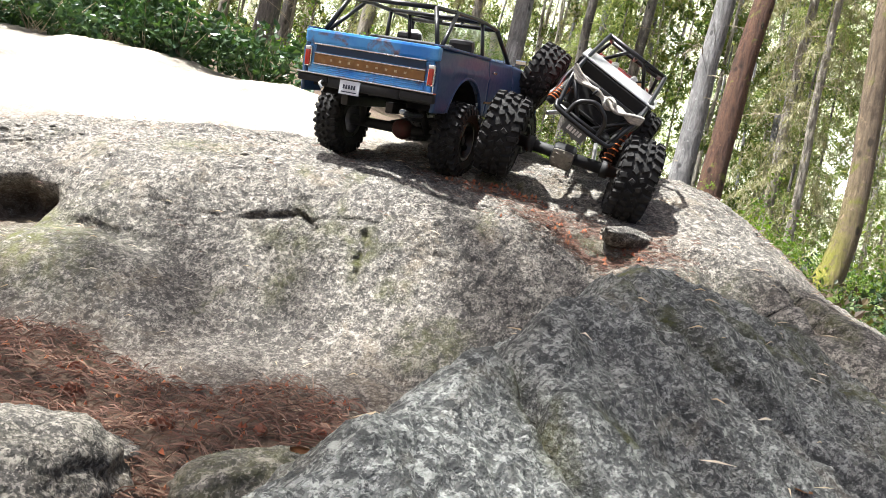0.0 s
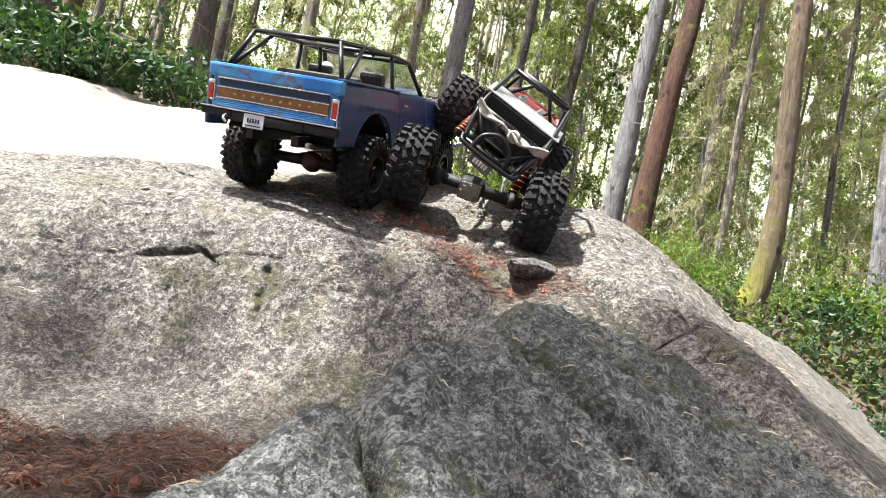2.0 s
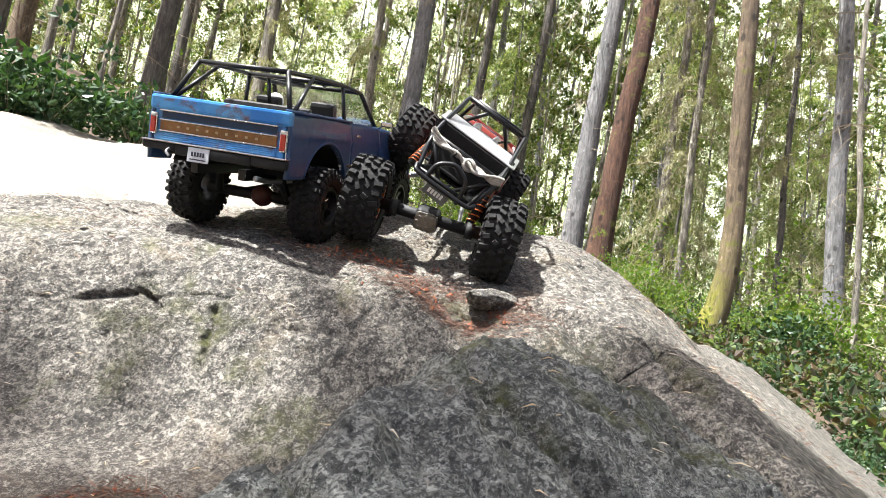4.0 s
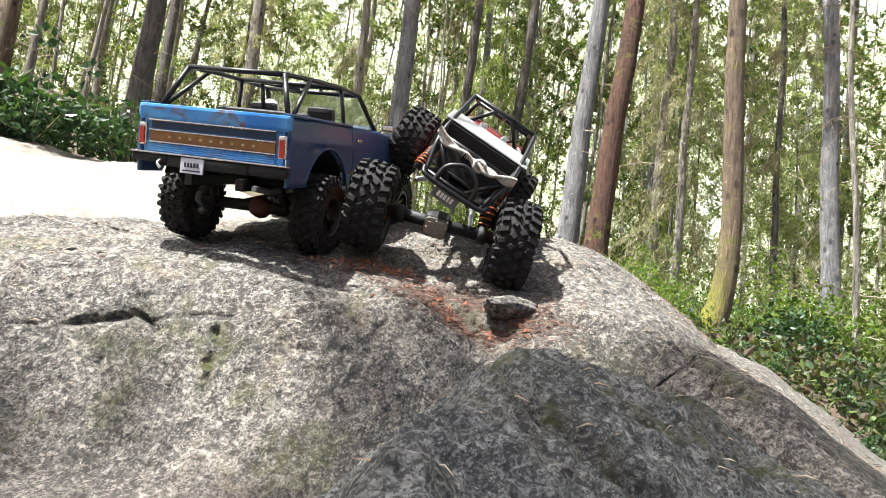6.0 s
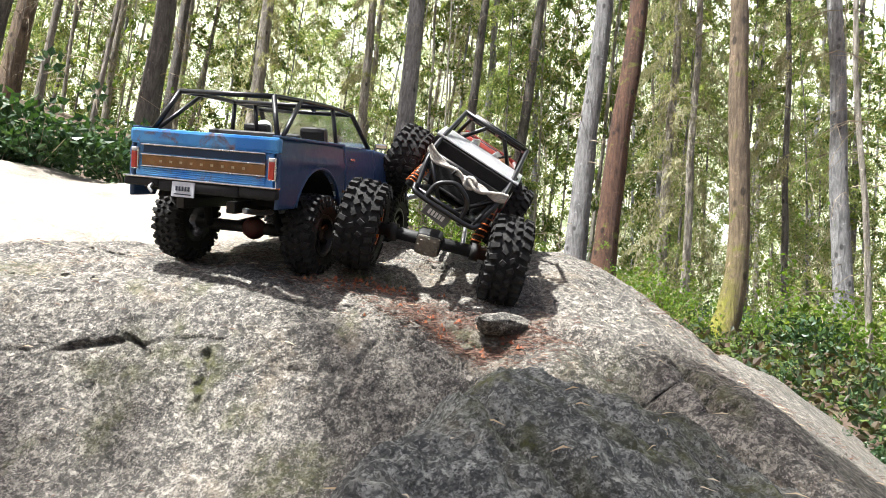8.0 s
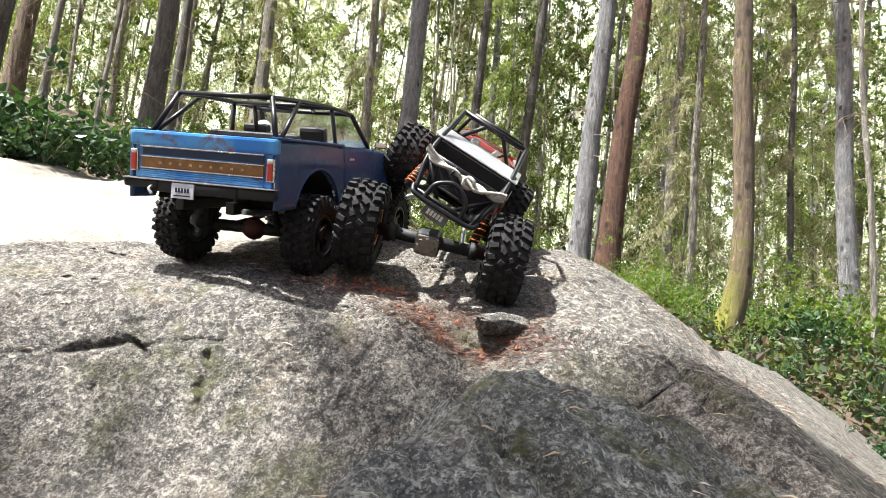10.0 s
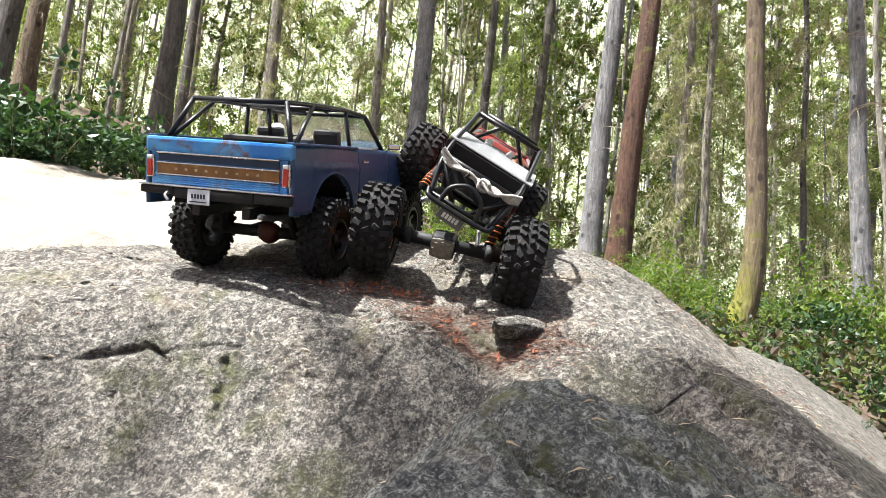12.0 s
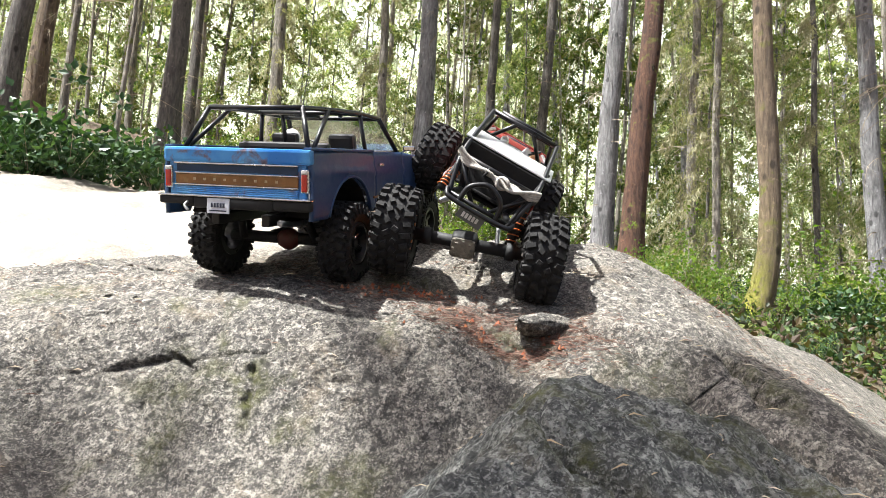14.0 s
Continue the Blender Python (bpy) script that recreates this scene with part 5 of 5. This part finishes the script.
    tube("rope_tie", [(-0.016, -0.026, 0.068), (-0.014, -0.028, 0.074), (-0.014, -0.02, 0.079)], 0.0018, BLACK_PLASTIC, j)
    # number plate and axles
    num = block("number_plate", (0.036, 0.0015, 0.016), (-0.004, -0.046, 0.016), simple("dull_plate", (0.12, 0.12, 0.115), 0.5), j, 0.001, (0, 4, 0), "small dull licence plate")
    for k in range(5):
        block("plate_bar", (0.0034, 0.0008, 0.007), (-0.014 + 0.0048 * k, -0.0472, 0.016), PALE, num, 0.0002, (0, 4, 0))
    for y, tilt in ((0.0, -12.0), (0.30, 4.0)):
        m2 = gear @ pose(0, y, 0, 0, tilt, 0)
        bm = bmesh.new()
        rod(bm, m2 @ Vector((-0.085, 0, 0)), m2 @ Vector((0.085, 0, 0)), 0.0085, None, 14)
        for s in (-1, 1):
            rod(bm, m2 @ Vector((s * 0.05, 0, 0)), m2 @ Vector((s * 0.062, 0, 0)), 0.012, None, 14)
        ax = part("axle", bm, BLACK_PLASTIC, j)
        bm = bmesh.new()
        box(bm, (0.034, 0.03, 0.032), m2 @ pose(-0.006, -0.004 if y == 0 else 0.004, 0), 0.008, 3)
        part("differential", bm, BLACK_PLASTIC, ax)
        bm = bmesh.new()
        box(bm, (0.032, 0.008, 0.026), m2 @ pose(-0.006, -0.021 if y == 0 else 0.021, 0), 0.006, 2)
        for a in range(8):
            box(bm, (0.003, 0.004, 0.003), m2 @ pose(-0.006 + 0.0125 * math.cos(a * 0.785), -0.026 if y == 0 else 0.026, 0.010 * math.sin(a * 0.785)))
        part("diff_cover", bm, DULL, ax, "scuffed metal differential cover", smooth=False)
    tube("drive_shaft", [(0, 0.02, 0.0), (0, 0.14, 0.012)], 0.004, BARE, j, rounds=0)
    block("skid_plate", (0.066, 0.10, 0.006), (0, 0.17, 0.016), BLACK_PLASTIC, j, 0.002)
    R = 0.060
    meshes = (rim_mesh(R, 0.052, ORANGE), tyre_mesh(R, 0.054, 25, 5), bolts_mesh(R, 0.052))
    for y, tilt, steer in ((0.0, -12.0, 0.0), (0.30, 4.0, -6.0)):
        for s in (-1, 1):
            w = wheel(j, meshes, (0, 0, 0), s, steer, 0, 11 * s + y * 40)
            w.matrix_basis = gear @ pose(0, y, 0, 0, tilt, 0) @ pose(s * 0.098, 0, 0) @ w.matrix_basis
    return j


truck = blue_truck(pose(-0.2432, 1.1066, 0.2085, 15.2, 3.18, -14.52))
CRAWLER = pose(0.034, 1.062, 0.234, 21.5, 27.0, 5.0) @ Matrix.Scale(1.06, 4)
AXLES = pose(0.0330, 1.062, 0.206, 30.5, 19.2, 6.0) @ Matrix.Scale(1.06, 4)
crawler = red_crawler(CRAWLER, CRAWLER.inverted() @ AXLES)

# the plain toy figures that sit in them
for m, lab, mat in ((crawler.matrix_world @ pose(0.033, 0.16, 0.062), "plain orange toy figure seated in the crawler", FIGURE), (truck.matrix_world @ pose(-0.05, 0.112, 0.112), "plain white toy figure seated in the truck", WHITE)):
    bm = bmesh.new()
    bmesh.ops.create_uvsphere(bm, u_segments=16, v_segments=12, radius=0.016, matrix=pose(0, 0, 0.010) @ Matrix.Diagonal((1.1, 0.8, 1.3, 1)))
    bmesh.ops.create_uvsphere(bm, u_segments=16, v_segments=12, radius=0.014, matrix=pose(0, 0.002, 0.038))
    o = part("toy_figure", bm, mat)
    o.matrix_world = m
    tagged(o, lab, "toy")

# ---- litter and stones ----
def surface(x, y):
    return np.maximum(np.maximum(ground_height(x, y), outcrop(x, y)), np.where((x > -0.3) & (y < 1.0), boulder(x, y), -9))


def sticks(name, xs, ys, length, width, material, seed, lift=0.002, steep=0.35):
    """Thin bent three-sided slivers that lie on the ground."""
    r = np.random.default_rng(seed)
    n = len(xs)
    a = r.uniform(0, 2 * math.pi, n)
    k = length * r.uniform(0.5, 1.3, n)
    d = np.stack([np.cos(a), np.sin(a), r.normal(0, steep, n)], -1)
    s = np.stack([-np.sin(a), np.cos(a), np.zeros(n)], -1)
    c = np.stack([xs, ys, surface(xs, ys) + lift + np.abs(r.normal(0, lift, n))], -1)
    wv = width * r.uniform(0.7, 1.3, (n, 1))
    e = d * k[:, None] / 2
    bow = np.stack([np.zeros(n), np.zeros(n), r.uniform(0, 0.12, n) * k], -1)
    v = np.stack([c - e, c + s * wv / 2 + bow, c + bow + np.array([0, 0, 1]) * wv, c - s * wv / 2 + bow, c + e], 1).reshape(-1, 3)
    i = np.arange(n) * 5
    f = np.concatenate([np.stack([i + p, i + q, i + t], -1) for p, q, t in ((0, 1, 2), (0, 2, 3), (0, 3, 1), (4, 2, 1), (4, 3, 2), (4, 1, 3))])
    me = bpy.data.meshes.new(name)
    me.from_pydata(v.tolist(), [], f.tolist())
    me.materials.append(material)
    return new(name, me)


lr = np.random.default_rng(12)


def strewn(n, cx, cy, sx, sy, turn=0.0):
    u, v = lr.normal(0, sx, n), lr.normal(0, sy, n)
    return cx + u * math.cos(turn) - v * math.sin(turn), cy + u * math.sin(turn) + v * math.cos(turn)


def joined(*pairs):
    return np.concatenate([p[0] for p in pairs]), np.concatenate([p[1] for p in pairs])


gx, gy = lr.uniform(-0.9, 0.05, 22000), lr.uniform(0.25, 0.95, 22000)
low = (outcrop(gx, gy) < ground_height(gx, gy) + 0.008) & (boulder(gx, gy) < ground_height(gx, gy) + 0.012)
o = sticks("needle_litter", gx[low], gy[low], 0.024, 0.0013, NEEDLES, 1, 0.003)
tagged(o, "rust-brown dry conifer needles in the gully", "needles", kind="stuff")
cx, cy = joined(strewn(2200, 0.09, 0.985, 0.065, 0.022, -0.15), strewn(260, -0.08, 1.04, 0.06, 0.015), strewn(1500, -0.95, 1.24, 0.15, 0.05), strewn(300, 0.55, 1.25, 0.12, 0.2, 0.6), strewn(160, -0.2, 1.16, 0.12, 0.03), strewn(300, -0.45, 1.05, 0.3, 0.1))
o = sticks("needle_drift", cx, cy, 0.018, 0.0009, NEEDLES, 2, 0.0015, 0.2)
tagged(o, "dry needles caught in hollows of the rock", "needles", kind="stuff")
cx, cy = joined((lr.uniform(-0.7, 0.6, 420), lr.uniform(0.3, 1.15, 420)))
o = sticks("straw", cx, cy, 0.020, 0.0011, STRAW, 3, 0.001, 0.1)
tagged(o, "pale dead needles and grass bits on the granite", "straw", kind="stuff")
cx, cy = joined((lr.uniform(-0.6, -0.05, 420), lr.uniform(0.4, 0.82, 420)), strewn(50, -0.05, 1.045, 0.04, 0.01), strewn(60, 0.09, 0.99, 0.05, 0.012))
on_soil = (outcrop(cx, cy) < ground_height(cx, cy) + 0.008) & (boulder(cx, cy) < ground_height(cx, cy) + 0.012) | (cy > 0.95)
cx, cy = cx[on_soil], cy[on_soil]
o = sticks("cone_scales", cx, cy, 0.008, 0.0045, per_island("cone_scale", [(0.30, 0.085, 0.035), (0.18, 0.05, 0.025), (0.36, 0.14, 0.06)], 0.6), 4, 0.001, 0.15)
tagged(o, "orange-brown scales of torn fir cones", "cone scales", kind="stuff")


def stone(x, y, size, stretch, label, seed, sink=0.4, moss=0.0):
    bm = bmesh.new()
    bmesh.ops.create_icosphere(bm, subdivisions=5, radius=1.0)
    for v in bm.verts:
        p = v.co.copy()
        k = 1 + 0.28 * noise.noise(p * 1.1 + Vector((seed, 0, 0))) + 0.10 * noise.noise(p * 3.1 + Vector((0, seed, 0))) + 0.05 * noise.noise(p * 9 + Vector((0, seed, 0)))
        v.co = Vector((p.x * stretch[0], p.y * stretch[1], p.z * stretch[2])) * size * k
    ob = part("stone", bm, GRANITE)
    zs = np.array([v.co.z for v in ob.data.vertices])
    paint(ob, "moss", np.clip(moss * (zs / size + 0.4), 0, 1))
    paint(ob, "soil", np.zeros(len(zs)))
    ob.matrix_world = pose(x, y, float(surface(np.array(x), np.array(y))) + size * stretch[2] * (1 - 2 * sink), 0, 0, seed * 57)
    tagged(ob, label, "stone")


stone(-0.13, 0.455, 0.055, (1.3, 0.8, 0.5), "mossy granite stone half buried in needles", 1, 0.38, 0.6)
stone(-0.30, 0.42, 0.075, (1.2, 1.0, 0.55), "grey granite stone half buried in needles", 2, 0.42, 0.1)
stone(-0.285, 0.52, 0.022, (1.2, 0.9, 0.6), "small stone lying in dry needles", 3, 0.5)
stone(0.142, 1.010, 0.036, (1.7, 0.75, 0.42), "small wedge of granite in the hollow", 4, 0.52)


# torn fir cones and fallen leaves in the needles
CONE = simple("fir_cone_scale", (0.17, 0.055, 0.028), 0.7, 0, 0.5, 160, 0.4, 0.001)
DRY_LEAF = simple("dry_leaf", (0.36, 0.17, 0.07), 0.6, 0, 0.4, 90, 0.3, 0.0006)


def fir_cone(x, y, size, seed):
    """A short cone: scales set in a spiral round a spindle."""
    rr = random.Random(seed)
    bm = bmesh.new()
    rod(bm, (-0.9 * size, 0, 0), (0.9 * size, 0, 0), 0.34 * size, 0.16 * size, 8)
    for k in range(26):
        t, w = k / 25, k * 2.4
        girth = size * 0.52 * math.sin(math.pi * (0.14 + 0.8 * t))
        m = pose((-0.9 + 1.8 * t) * size, 0, 0) @ Matrix.Rotation(w, 4, "X") @ pose(0, 0, girth, 0, -35 + rr.uniform(-12, 12), 0)
        box(bm, (0.44 * size, 0.36 * size, 0.07 * size), m)
    ob = part("fir_cone", bm, CONE, smooth=False)
    ob.matrix_world = pose(x, y, float(surface(np.array(x), np.array(y))) + 0.45 * size, 0, rr.uniform(-15, 15), rr.uniform(0, 360))
    tagged(ob, "reddish-brown torn fir cone lying on dry needles", "fir cone", "fir cones in the gully")


def fallen_leaf(x, y, size, turn):
    bm = bmesh.new()
    rows = []
    for k in range(7):
        t = k / 6
        half = size * 0.36 * math.sin(math.pi * (0.06 + 0.9 * t))
        rows.append([bm.verts.new(((t - 0.5) * size, s * half, 0.10 * size * abs(s) + 0.12 * size * (t - 0.5) ** 2)) for s in (-1, 0, 1)])
    for a, b in zip(rows, rows[1:]):
        for i in range(2):
            bm.faces.new((a[i], b[i], b[i + 1], a[i + 1]))
    bmesh.ops.solidify(bm, geom=bm.faces[:], thickness=0.0006)
    ob = part("fallen_leaf", bm, DRY_LEAF)
    ob.matrix_world = pose(x, y, float(surface(np.array(x), np.array(y))) + 0.004, 4, 6, turn)
    tagged(ob, "curled orange-brown dead leaf on the ground", "leaf", "fallen leaves")


scatter = random.Random(44)
for k in range(22):
    px, py = scatter.uniform(-0.42, -0.06), scatter.uniform(0.36, 0.76)
    if boulder(np.array(px), np.array(py)) < ground_height(np.array(px), np.array(py)) and outcrop(np.array(px), np.array(py)) < ground_height(np.array(px), np.array(py)):
        fir_cone(px, py, scatter.uniform(0.006, 0.011), k)
for px, py, size, turn in ((-0.10, 0.40, 0.020, 30), (-0.20, 0.50, 0.016, 110), (0.085, 0.315, 0.016, -20), (-0.25, 0.62, 0.014, 70), (0.19, 0.44, 0.012, 15)):
    fallen_leaf(px, py, size, turn)
